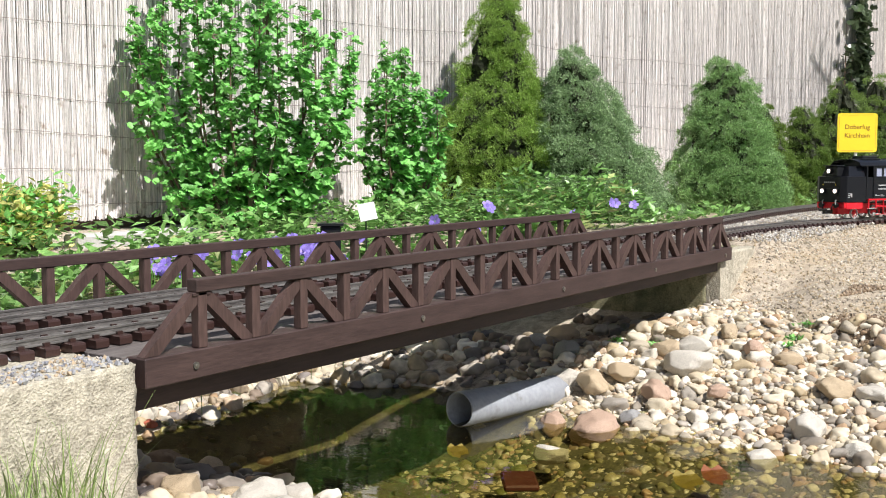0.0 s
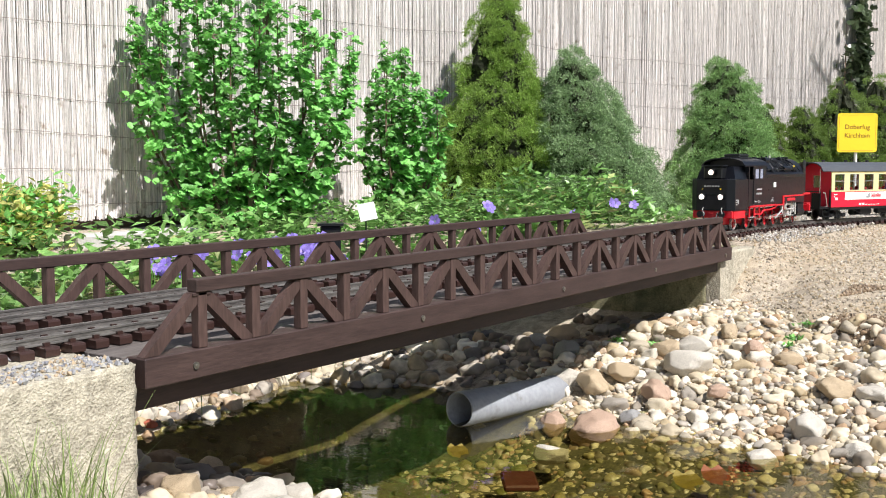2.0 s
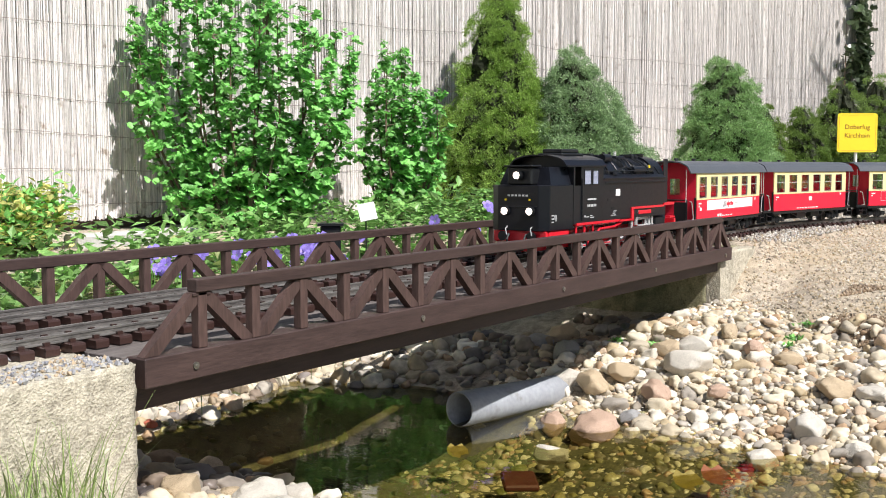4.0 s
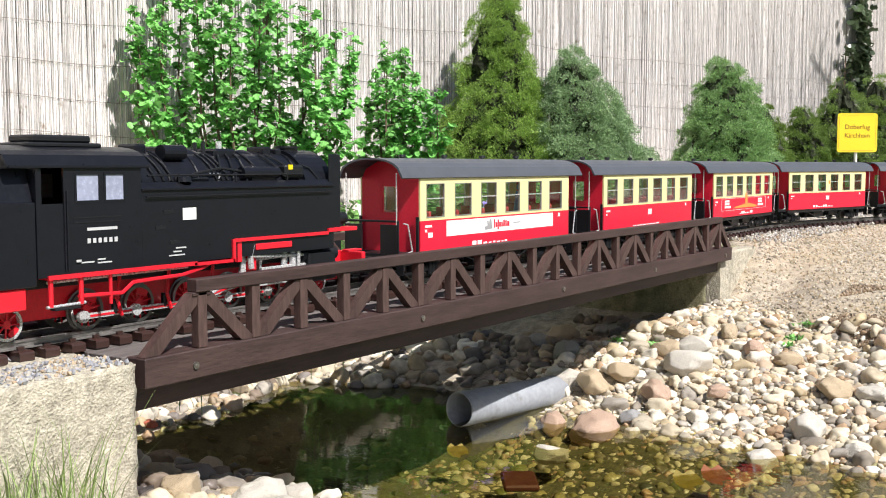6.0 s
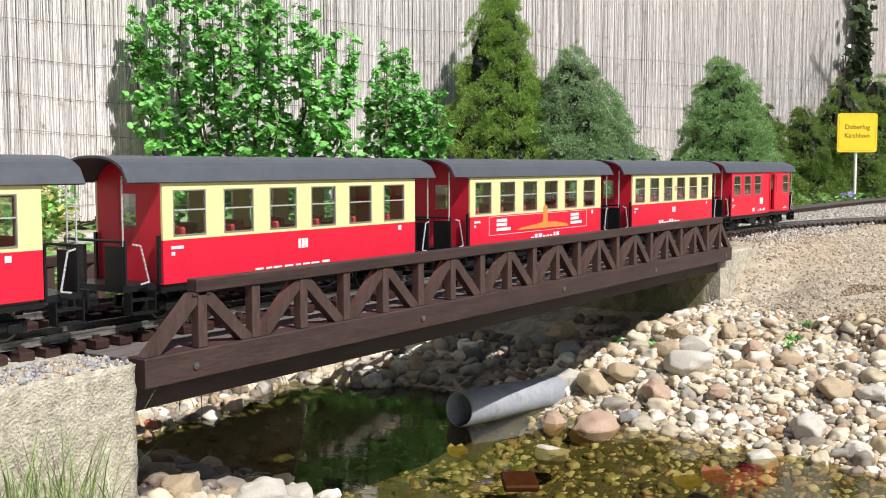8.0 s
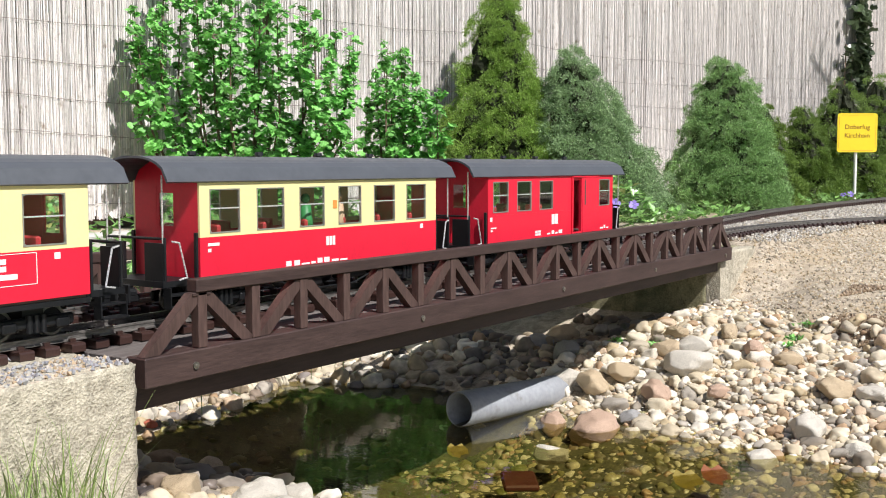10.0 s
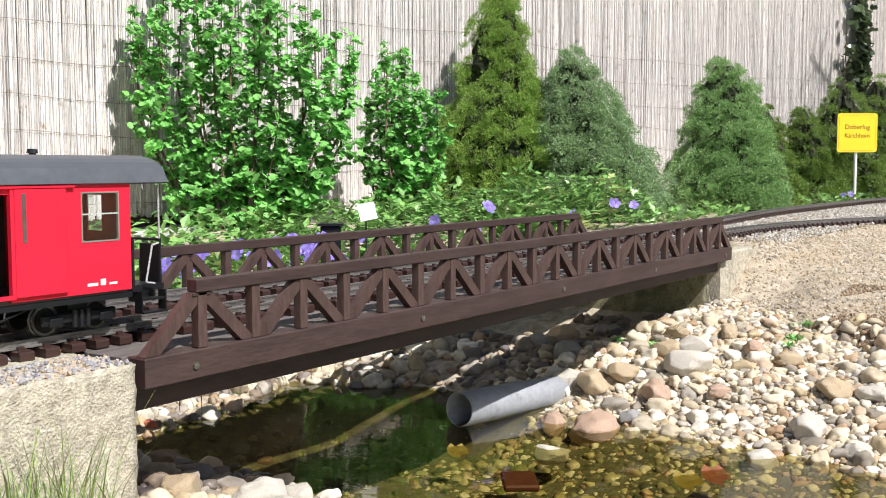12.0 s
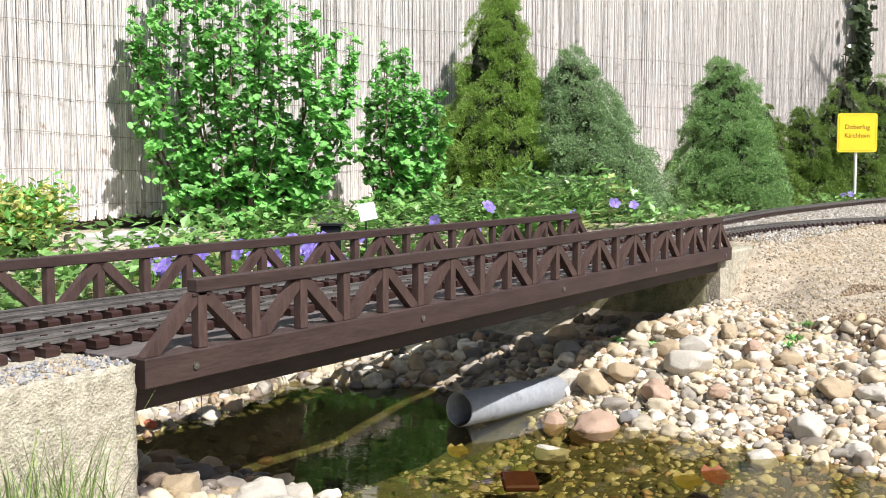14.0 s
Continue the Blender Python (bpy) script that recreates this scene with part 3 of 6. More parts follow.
def build_train():
    rng = random.Random(5)
    base = carriage(WINDOWS, CREAM, [0.04 + 0.078 * i for i in range(6)], VENTS)
    coaches = [base]
    rest = pose(0, 0, 0)
    for i in range(3):
        k = copy_thing(base, rest)
        coaches.append(k)
        for o in k.children_recursive:
            if o.name.startswith("wheelset"):
                WHEELS.append((o, o.location.x, 0.0160))
    # each coach's own markings
    for i, c in enumerate(coaches):
        plate("notice", 0.440, 0.447, 0.082, 0.0885, WHITE, c, label="small white notice")
        plate("lettering", 0.012, 0.030, 0.0815, 0.0850, WHITE, c)
        plate("lettering", 0.012, 0.017, 0.0745, 0.0785, WHITE, c)
        small_print(c, 0.145 if i != 2 else 0.20, 0.0475, 8, rng)
    a, b2, c3, c4 = coaches
    tagged(a, "red and cream model coach with a long white advertising board", "railway coach", group="coaches of the train")
    ad = plate("advertising_board", 0.070, 0.420, 0.0655, 0.0895, WHITE, a, label="white advertising board with red and grey shapes")
    for x0, x1, z0, z1 in ((0.212, 0.215, 0.072, 0.086), (0.217, 0.222, 0.073, 0.081), (0.2235, 0.2275, 0.069, 0.085), (0.229, 0.234, 0.073, 0.081),
                           (0.236, 0.240, 0.073, 0.081), (0.242, 0.247, 0.073, 0.084), (0.249, 0.253, 0.073, 0.083), (0.255, 0.262, 0.073, 0.081)):
        plate("emblem_stroke", x0, x1, z0, z1, RED, ad, y=-0.0570)
    e = bmesh.new()
    prism(e, [(0.184, 0.070), (0.207, 0.0715), (0.205, 0.0745), (0.203, 0.086), (0.199, 0.087), (0.196, 0.080), (0.193, 0.085), (0.190, 0.084), (0.192, 0.077), (0.182, 0.075)],
          -0.0575, -0.0569, "y")
    part("emblem", e, GREY_PRINT, ad)
    plate("lettering", 0.276, 0.300, 0.0775, 0.0790, GREY_PRINT, ad, y=-0.0570)
    plate("lettering", 0.02, 0.032, 0.066, 0.0735, WHITE, a)
    figure(a, 0.333, 0.118, BLUE_DOLL, "blue toy figure at the window")
    tagged(b2, "red and cream model coach with a white company mark", "railway coach", group="coaches of the train")
    tagged(c4, "red and cream model coach with toy figures at its windows", "railway coach", group="coaches of the train")
    tagged(c3, "red and cream model coach with a painted orange tower", "railway coach", group="coaches of the train")
    for c in (b2, c4):
        m = plate("company_mark", 0.2235, 0.2285, 0.0695, 0.0815, WHITE, c, label="white company mark")
        for x in (0.2300, 0.2365):
            plate("mark_stroke", x, x + 0.0052, 0.0695, 0.0815, WHITE, m)
    figure(c4, 0.205, 0.113, GREEN_DOLL, "green toy figure at the window")
    figure(c4, 0.272, 0.113, TAN_DOLL, "tan toy figure at the window")
    plate("emblem", 0.238, 0.246, 0.118, 0.129, ORANGE, c4)
    e = bmesh.new()
    prism(e, [(0.150, 0.064), (0.345, 0.063), (0.335, 0.068), (0.285, 0.0735), (0.262, 0.074), (0.2600, 0.100), (0.2500, 0.106), (0.2440, 0.100), (0.243, 0.074), (0.215, 0.071), (0.165, 0.0675)],
          -0.0571, -0.0566, "y")
    tower = part("painted_tower", e, ORANGE, c3, "orange tower painted on a red board")
    for x in (0.082, 0.352):
        for z in (0.0655, 0.0735, 0.0805):
            w = 0.034 if z != 0.0655 else 0.046
            plate("lettering", x, x + w, z, z + 0.0052, WHITE, c3)
    lines = bmesh.new()
    for lo, hi in (((0.058, 0.0590), (0.42, 0.0596)), ((0.058, 0.0896), (0.42, 0.0902)), ((0.058, 0.059), (0.0587, 0.0902)), ((0.4193, 0.059), (0.42, 0.0902))):
        box(lines, (lo[0], -0.0570, lo[1]), (hi[0], -0.0563, hi[1]))
    part("board_line", lines, WHITE, c3)
    for i, c in enumerate(coaches):
        CARS.append((c, 0.759 + i * 0.635, 0.054, BODY_L - 0.054))
    # the luggage van: red all over, with a sliding door
    v = carriage([(0.016, 0.065), (0.096, 0.145), (0.176, 0.225), (0.420, 0.466)], RED, [0.04, 0.12, 0.20], VENTS, (0.304, 0.337))
    v.name = "luggage_van"
    tagged(v, "red model luggage van with a half-open sliding door", "railway van", group="coaches of the train")
    CARS.append((v, 0.759 + 4 * 0.635, 0.054, BODY_L - 0.054))
    part("partition", boxed((0.262, -0.052, 0.0456), (0.264, 0.052, 0.156)), DARK_IN, v)
    part("inner_lining", boxed((0.264, 0.045, 0.0456), (0.40, 0.047, 0.156)), DARK_IN, v)
    bm = bmesh.new()
    for lo, hi in (((0.299, 0.046), (0.304, 0.154)), ((0.337, 0.046), (0.341, 0.154)), ((0.304, 0.1515), (0.337, 0.154)), ((0.304, 0.046), (0.337, 0.050))):
        box(bm, (lo[0], -0.0592, lo[1]), (hi[0], -0.0566, hi[1]))
    part("door_frame", bm, RED, v)
    sd = part("sliding_door", boxed((0.3415, -0.0600, 0.047), (0.400, -0.0569, 0.1525), 0.0008), RED, v)
    part("door_pane", boxed((0.349, -0.0604, 0.100), (0.3535, -0.0601, 0.148)), DARK_IN, sd)
    part("door_rail", boxed((0.30, -0.0606, 0.1530), (0.41, -0.0570, 0.1550)), RED, v)
    mk = bmesh.new()
    for x in (0.2215, 0.2345):
        box(mk, (x, -0.0571, 0.0685), (x + 0.0107, -0.0563, 0.0865))
    part("company_mark", mk, WHITE, v, "white company mark")
    plate("notice", 0.006, 0.013, 0.082, 0.089, WHITE, v, label="small white notice")
    plate("lettering", 0.008, 0.026, 0.0700, 0.0720, WHITE, v)
    plate("lettering", 0.008, 0.014, 0.0650, 0.0680, WHITE, v)
    gr = bmesh.new()
    for i in range(5):
        box(gr, (0.160 + i * 0.0042, -0.0570, 0.0505), (0.1632 + i * 0.0042, -0.0563, 0.0545))
        box(gr, (0.160 + i * 0.0042, -0.0570, 0.0555), (0.1632 + i * 0.0042, -0.0563, 0.0595))
    part("lettering", gr, WHITE, v)
    small_print(v, 0.205, 0.0505, 4, rng)
    small_print(v, 0.425, 0.0505, 3, rng)


BLUE_DOLL = material("blue_doll", (0.10, 0.22, 0.62), 0.5, vary=0.1)
GREEN_DOLL = material("green_doll", (0.03, 0.22, 0.06), 0.5, vary=0.1)
TAN_DOLL = material("tan_doll", (0.62, 0.42, 0.27), 0.5, vary=0.15)
build_train()


def build_engine():
    L = empty("steam_locomotive")
    tagged(L, "black model tank engine with red running gear, lamps lit", "locomotive")
    # bunker: chamfered plan, lower body and sloped upper part
    bm = bmesh.new()
    plan = [(-0.003, -0.042), (0.009, -0.060), (0.101, -0.060), (0.101, 0.060), (0.009, 0.060), (-0.003, 0.042)]
    lo = [bm.verts.new((x, y, 0.056)) for x, y in plan]
    hi = [bm.verts.new((x, y, 0.139)) for x, y in plan]
    for i in range(6):
        bm.faces.new((lo[i], lo[(i + 1) % 6], hi[(i + 1) % 6], hi[i]))
    bm.faces.new(lo[::-1]), bm.faces.new(hi)
    bmesh.ops.recalc_face_normals(bm, faces=bm.faces)
    bmesh.ops.bevel(bm, geom=bm.edges[:], offset=0.0012, segments=1, affect="EDGES")
    bk = part("bunker", bm, BODY_BLACK, L)
    up = bmesh.new()
    a = [up.verts.new(q) for q in ((0.022, -0.054, 0.1392), (0.100, -0.056, 0.1392), (0.100, 0.056, 0.1392), (0.022, 0.054, 0.1392))]
    b = [up.verts.new(q) for q in ((0.034, -0.044, 0.172), (0.100, -0.046, 0.172), (0.100, 0.046, 0.172), (0.034, 0.044, 0.172))]
    for i in range(4):
        up.faces.new((a[i], a[(i + 1) % 4], b[(i + 1) % 4], b[i]))
    up.faces.new(b), up.faces.new(a[::-1])
    bmesh.ops.recalc_face_normals(up, faces=up.faces)
    part("coal_hopper", up, BODY_BLACK, L)
    hb = boxed((0.002, -0.026, 0.1392), (0.034, 0.026, 0.1725), 0.003)
    box(hb, (-0.004, -0.030, 0.1725), (0.032, 0.030, 0.1755), bevel=0.001)
    part("lamp_housing", hb, BLACK, L)
    for y, z in ((0.025, 0.092), (-0.027, 0.092), (0.0, 0.157)):
        lamp_b = rod(bmesh.new(), (-0.010, y, z), (0.004, y, z), 0.0088, n=16)
        lm = part("headlamp", lamp_b, BLACK, L)
        g = bmesh.new()
        rod(g, (-0.0115, y, z), (-0.0098, y, z), 0.0056, 0.0068, n=16)
        part("lens", g, LAMP_ON, lm, "lit white lamp glass")
    pl = boxed((-0.0042, -0.026, 0.1165), (-0.003, 0.026, 0.1245))
    np_ = part("number_plate", pl, BLACK, L)
    for i in range(6):
        y = -0.0215 + i * 0.0075
        part("plate_bar", boxed((-0.0048, y, 0.1188), (-0.0042, y + 0.0046, 0.1222)), GREY_PLATE, np_)
    for y in (-0.026, 0.024):
        part("plate_mark", boxed((-0.0045, y, 0.111), (-0.003, y + 0.003, 0.1145)), YELLOW, L)
    cr = bmesh.new()
    for y in (-0.055, 0.055):
        rod(cr, (0.012, y * 0.9, 0.06), (0.012, y * 0.9, 0.135), 0.0009)
    rod(cr, (-0.003, -0.04, 0.10), (-0.003, 0.04, 0.10), 0.0008)
    part("handrail", cr, BLACK, L)
    # cab
    cab = bmesh.new()
    for d in (-1, 1):
        y0, y1 = sorted((d * 0.0605, d * 0.058))
        box(cab, (0.1012, y0, 0.064), (0.231, y1, 0.137))
        box(cab, (0.1012, y0, 0.137), (0.1075, y1, 0.175))
        box(cab, (0.133, y0, 0.137), (0.146, y1, 0.175))
        box(cab, (0.178, y0, 0.137), (0.182, y1, 0.175))
        box(cab, (0.210, y0, 0.137), (0.231, y1, 0.175))
        box(cab, (0.146, y0, 0.168), (0.178, y1, 0.175))
        box(cab, (0.182, y0, 0.168), (0.210, y1, 0.175))
        for q in (0.133, 0.136):
            rod(cab, (q, d * 0.0615, 0.07), (q, d * 0.0615, 0.15), 0.0008)
    prism(cab, [(-0.058, 0.064), (0.058, 0.064), (0.058, 0.175), (0.045, 0.188), (0.02, 0.193), (-0.02, 0.193), (-0.045, 0.188), (-0.058, 0.175)], 0.2285, 0.2308)
    prism(cab, [(-0.057, 0.140), (0.057, 0.140), (0.057, 0.175), (0.045, 0.188), (0.02, 0.193), (-0.02, 0.193), (-0.045, 0.188), (-0.057, 0.175)], 0.1015, 0.1035)
    cb = part("cab", cab, BODY_BLACK, L)
    for d in (-1, 1):
        for x0, x1 in ((0.146, 0.178), (0.182, 0.210)):
            f = bmesh.new()
            y0, y1 = sorted((d * 0.0610, d * 0.0585))
            for q in ((x0, 0.137, x1, 0.1395), (x0, 0.1655, x1, 0.168), (x0, 0.1395, x0 + 0.0025, 0.1655), (x1 - 0.0025, 0.1395, x1, 0.1655)):
                box(f, (q[0], y0, q[1]), (q[2], y1, q[3]))
            w = part("cab_window", f, BODY_BLACK, cb)
            pn = part("pane", boxed((x0 + 0.0025, d * 0.0595 - 0.0004, 0.1395), (x1 - 0.0025, d * 0.0595 + 0.0004, 0.1655)), CAB_PANE, w, "pale frosted pane")
    part("cab_lamp", rod(bmesh.new(), (0.112, -0.030, 0.168), (0.112, -0.030, 0.1705), 0.0022, n=8), LAMP_WARM, L, "small warm lamp in the cab")
    part("cab_roof", prism(bmesh.new(), arch(0.0625, 0.1735, 0.1955, 0.0022), 0.070, 0.242), BODY_BLACK, L)
    rv = boxed((0.125, -0.02, 0.194), (0.200, 0.02, 0.199), 0.0015)
    part("roof_hatch", rv, BLACK, L)
    # side tanks
    for d in (-1, 1):
        o = [(d * 0.030, 0.066), (d * 0.0600, 0.066), (d * 0.0600, 0.150), (d * 0.052, 0.1565), (d * 0.030, 0.1575)]
        t = part("side_tank", prism(bmesh.new(), o, 0.2315, 0.553), BODY_BLACK, L)
        y0, y1 = sorted((d * 0.0605, d * 0.0598))
        for x, z in ((0.262, 0.122), (0.250, 0.105), (0.27, 0.088)):
            part("step_notch", boxed((x, y0, z), (x + 0.014, y1, z + 0.004)), BLACK, t)
    # boiler and fittings
    part("boiler", rod(bmesh.new(), (0.231, 0, 0.145), (0.540, 0, 0.145), 0.0465, n=40), BODY_BLACK, L, smooth=False)
    sm = rod(bmesh.new(), (0.508, 0, 0.143), (0.563, 0, 0.143), 0.0525, n=40)
    rod(sm, (0.563, 0, 0.143), (0.571, 0, 0.143), 0.047, 0.032, n=40)
    rod(sm, (0.571, 0, 0.140), (0.575, 0, 0.140), 0.006, n=10)
    box(sm, (0.515, -0.045, 0.085), (0.560, 0.045, 0.13))
    part("smokebox", sm, BODY_BLACK, L)
    ch = rod(bmesh.new(), (0.528, 0, 0.180), (0.528, 0, 0.198), 0.0135, 0.0150, n=20)
    rod(ch, (0.528, 0, 0.198), (0.528, 0, 0.2005), 0.0165, n=20)
    part("chimney", ch, BLACK, L)
    for x, r, h in ((0.345, 0.020, 0.196), (0.440, 0.018, 0.195)):
        dm = bmesh.new()
        bmesh.ops.create_uvsphere(dm, u_segments=18, v_segments=10, radius=r, matrix=Matrix.Translation((x, 0, h - r * 0.75)) @ Matrix.Diagonal((1.25, 1, 0.75, 1)))
        rod(dm, (x, 0, 0.178), (x, 0, h - r * 0.6), r * 1.1, r, n=18)
        part("dome", dm, BODY_BLACK, L, smooth=True)
    for x, w, h in ((0.262, 0.016, 0.199), (0.300, 0.012, 0.197), (0.468, 0.014, 0.199), (0.492, 0.010, 0.197)):
        part("boiler_fitting", boxed((x, -0.016, 0.180), (x + w, 0.016, h), 0.002), BODY_BLACK, L)
    part("sand_box", boxed((0.375, -0.024, 0.180), (0.412, 0.024, 0.1955), 0.003), BODY_BLACK, L)
    wh = rod(bmesh.new(), (0.399, -0.006, 0.190), (0.399, -0.006, 0.2045), 0.0035, n=10)
    part("whistle", wh, SILVER, L, "bright metal whistle")
    part("pump", boxed((0.470, -0.052, 0.158), (0.505, -0.036, 0.176), 0.003), BLACK, L)
    part("valve_tag", boxed((0.474, -0.0526, 0.170), (0.482, -0.0518, 0.176)), YELLOW, L, "small yellow tag")
    pi = bmesh.new()
    for x in (0.252, 0.264, 0.276, 0.345, 0.354, 0.362, 0.420):
        pts = []
        for k in range(5):
            an = radians(115 + k * 13)
            pts.append((x + k * 0.003, 0.0485 * math.cos(an), 0.145 + 0.0485 * math.sin(an)))
        bent(pi, pts, 0.0012)
    rod(pi, (0.245, -0.054, 0.164), (0.50, -0.054, 0.164), 0.0010)
    for x in (0.29, 0.38, 0.47):
        rod(pi, (x, -0.054, 0.156), (x, -0.054, 0.165), 0.0009)
    bent(pi, [(0.505, -0.045, 0.176), (0.520, -0.046, 0.172), (0.535, -0.052, 0.155)], 0.0011)
    rod(pi, (0.300, -0.046, 0.158), (0.340, -0.046, 0.158), 0.004)
    rod(pi, (0.410, -0.046, 0.160), (0.450, -0.046, 0.160), 0.0055)
    part("pipework", pi, BLACK, L)
    # boiler bands, tank edges and the plumbing on top
    for x in (0.285, 0.330, 0.425, 0.500):
        bm = bmesh.new()
        pts = [(x, 0.0472 * math.cos(radians(a)), 0.145 + 0.0472 * math.sin(radians(a))) for a in range(10, 175, 11)]
        part("boiler_band", bent(bm, pts, 0.0012, 5), BODY_BLACK, L)
    for d in (-1, 1):
        part("tank_edge", boxed((0.2315, d * 0.0612 - 0.0009, 0.1475), (0.553, d * 0.0612 + 0.0009, 0.1505), 0.0006), BODY_BLACK, L)
        part("tank_handrail", rod(bmesh.new(), (0.236, d * 0.0628, 0.1410), (0.545, d * 0.0628, 0.1410), 0.0010, n=6), BLACK, L)
        part("filler_lid", rod(bmesh.new(), (0.300, d * 0.050, 0.1565), (0.300, d * 0.050, 0.1625), 0.010, 0.009, n=16), BODY_BLACK, L)
        part("cab_step", boxed((0.120, d * 0.056 - 0.005, 0.030), (0.150, d * 0.056 + 0.005, 0.0325), 0.0005), BLACK, L)
        part("air_tank", rod(bmesh.new(), (0.395, d * 0.047, 0.166), (0.458, d * 0.047, 0.166), 0.0075, n=14), BODY_BLACK, L, smooth=False)
        part("feed_pipe", bent(bmesh.new(), [(0.300, d * 0.050, 0.158), (0.318, d * 0.051, 0.166), (0.360, d * 0.049, 0.172), (0.395, d * 0.047, 0.168)], 0.0017, 6), BLACK, L)
        part("steam_pipe", bent(bmesh.new(), [(0.530, d * 0.040, 0.165), (0.536, d * 0.053, 0.150), (0.540, d * 0.056, 0.120), (0.540, d * 0.052, 0.088)], 0.0038, 8), BODY_BLACK, L)
    # cab eaves, gutter and window hood, roof ventilator
    for d in (-1, 1):
        part("gutter", boxed((0.071, d * 0.0622 - 0.0010, 0.1728), (0.241, d * 0.0622 + 0.0010, 0.1750)), BODY_BLACK, L)
    rvt = boxed((0.118, -0.027, 0.1935), (0.208, 0.027, 0.1985), 0.0015)
    box(rvt, (0.128, -0.022, 0.1985), (0.198, 0.022, 0.2065), bevel=0.002)
    part("roof_ventilator", rvt, BLACK, L)
    # a generator with its exhaust, safety valves and a bell of the sand pipes
    part("generator", rod(bmesh.new(), (0.285, -0.030, 0.190), (0.318, -0.030, 0.190), 0.0085, n=14), BODY_BLACK, L)
    for y in (-0.007, 0.007):
        part("safety_valve", rod(bmesh.new(), (0.372, y, 0.188), (0.372, y, 0.203), 0.0030, 0.0024, n=10), BLACK, L)
    for x, y0 in ((0.378, -0.030), (0.392, -0.030), (0.406, -0.030), (0.448, -0.028), (0.462, -0.028)):
        pts = [(x + (x - 0.41) * 0.2 * k, 0.0495 * math.cos(radians(118 + 14 * k)) - 0.001, 0.145 + 0.0495 * math.sin(radians(118 + 14 * k))) for k in range(5)]
        part("sand_pipe", bent(bmesh.new(), pts, 0.0015, 6), BLACK, L)
    # smokebox front: door, hinges, lamps and hand wheel
    part("smokebox_door", rod(bmesh.new(), (0.5715, 0, 0.143), (0.5765, 0, 0.143), 0.038, 0.030, n=32), BODY_BLACK, L)
    for z in (0.128, 0.158):
        part("door_hinge", boxed((0.5735, -0.034, z - 0.0018), (0.5785, 0.020, z + 0.0018), 0.0006), BLACK, L)
    for d in (-1, 1):
        lm = part("headlamp", rod(bmesh.new(), (0.585, d * 0.036, 0.103), (0.602, d * 0.036, 0.103), 0.0088, n=16), BLACK, L)
        part("lens", rod(bmesh.new(), (0.602, d * 0.036, 0.103), (0.6036, d * 0.036, 0.103), 0.0066, n=14), SILVER, lm, "unlit lamp glass")
        part("smoke_deflector", boxed((0.548, d * 0.0560 - 0.0008, 0.092), (0.572, d * 0.0560 + 0.0008, 0.1900), 0.0006), BODY_BLACK, L)
        part("front_step", boxed((0.585, d * 0.053 - 0.006, 0.058), (0.615, d * 0.053 + 0.006, 0.061), 0.0006), LOCO_RED, L)
        # hangers, sand pipes and the reversing rod in the running gear
        for x in (0.222, 0.292, 0.360):
            part("brake_hanger", bent(bmesh.new(), [(x, d * 0.033, 0.056), (x - 0.004, d * 0.033, 0.030), (x + 0.002, d * 0.033, 0.012)], 0.0022, 6), LOCO_RED, L)
            part("brake_block", boxed((x - 0.007, d * 0.0285 - 0.003, 0.014), (x - 0.002, d * 0.0285 + 0.003, 0.030), 0.001), BLACK, L)
        part("reversing_rod", rod(bmesh.new(), (0.250, d * 0.0565, 0.0705), (0.398, d * 0.0545, 0.0745), 0.0016, n=6), SILVER, L, "bright metal reversing rod")
        part("gear_bracket", boxed((0.398, d * 0.0520 - 0.003, 0.047), (0.412, d * 0.0520 + 0.003, 0.0840), 0.0012), LOCO_RED, L)
        part("expansion_link", bent(bmesh.new(), [(0.404, d * 0.0565, 0.0800), (0.399, d * 0.0565, 0.0640), (0.401, d * 0.0565, 0.0500)], 0.0036, 8), SILVER, L, "bright curved expansion link")
        part("radius_rod", rod(bmesh.new(), (0.402, d * 0.0575, 0.0650), (0.500, d * 0.0520, 0.0600), 0.0020, n=6), SILVER, L, "bright metal rod")
        part("combination_lever", boxed((0.4845, d * 0.0560 - 0.0016, 0.0300), (0.4895, d * 0.0560 + 0.0016, 0.0690), 0.0008), SILVER, L, "bright upright lever")
        part("slide_bar", boxed((0.424, d * 0.0500 - 0.0022, 0.0455), (0.506, d * 0.0500 + 0.0022, 0.0490), 0.0006), SILVER, L, "bright slide bar")
    fl = bmesh.new()
    for x in (0.346, 0.352, 0.358):
        bmesh.ops.create_icosphere(fl, subdivisions=1, radius=0.0016, matrix=Matrix.Translation((x, -0.0455, 0.1655)))
    part("valve_knob_row", fl, SILVER, L, "small bright valve knobs")
    # frame, running boards, beams
    part("main_frame", boxed((0.02, -0.016, 0.016), (0.621, 0.016, 0.056), 0.001), LOCO_RED, L)
    part("ash_pan", boxed((0.10, -0.030, 0.050), (0.55, 0.030, 0.066), 0.001), BLACK, L)
    for d in (-1, 1):
        rb = bmesh.new()
        y0, y1 = sorted((d * 0.0625, d * 0.046))
        box(rb, (0.112, y0, 0.0615), (0.308, y1, 0.066))
        box(rb, (0.304, y0, 0.061), (0.368, y1, 0.0645))
        box(rb, (0.365, y0, 0.061), (0.3695, y1, 0.088))
        box(rb, (0.3695, y0, 0.0845), (0.540, y1, 0.0885))
        box(rb, (0.540, y0, 0.0875), (0.600, y1, 0.0925))
        part("running_board", rb, LOCO_RED, L, "red running board edge")
        yy = d * 0.0575
        pg = bmesh.new()
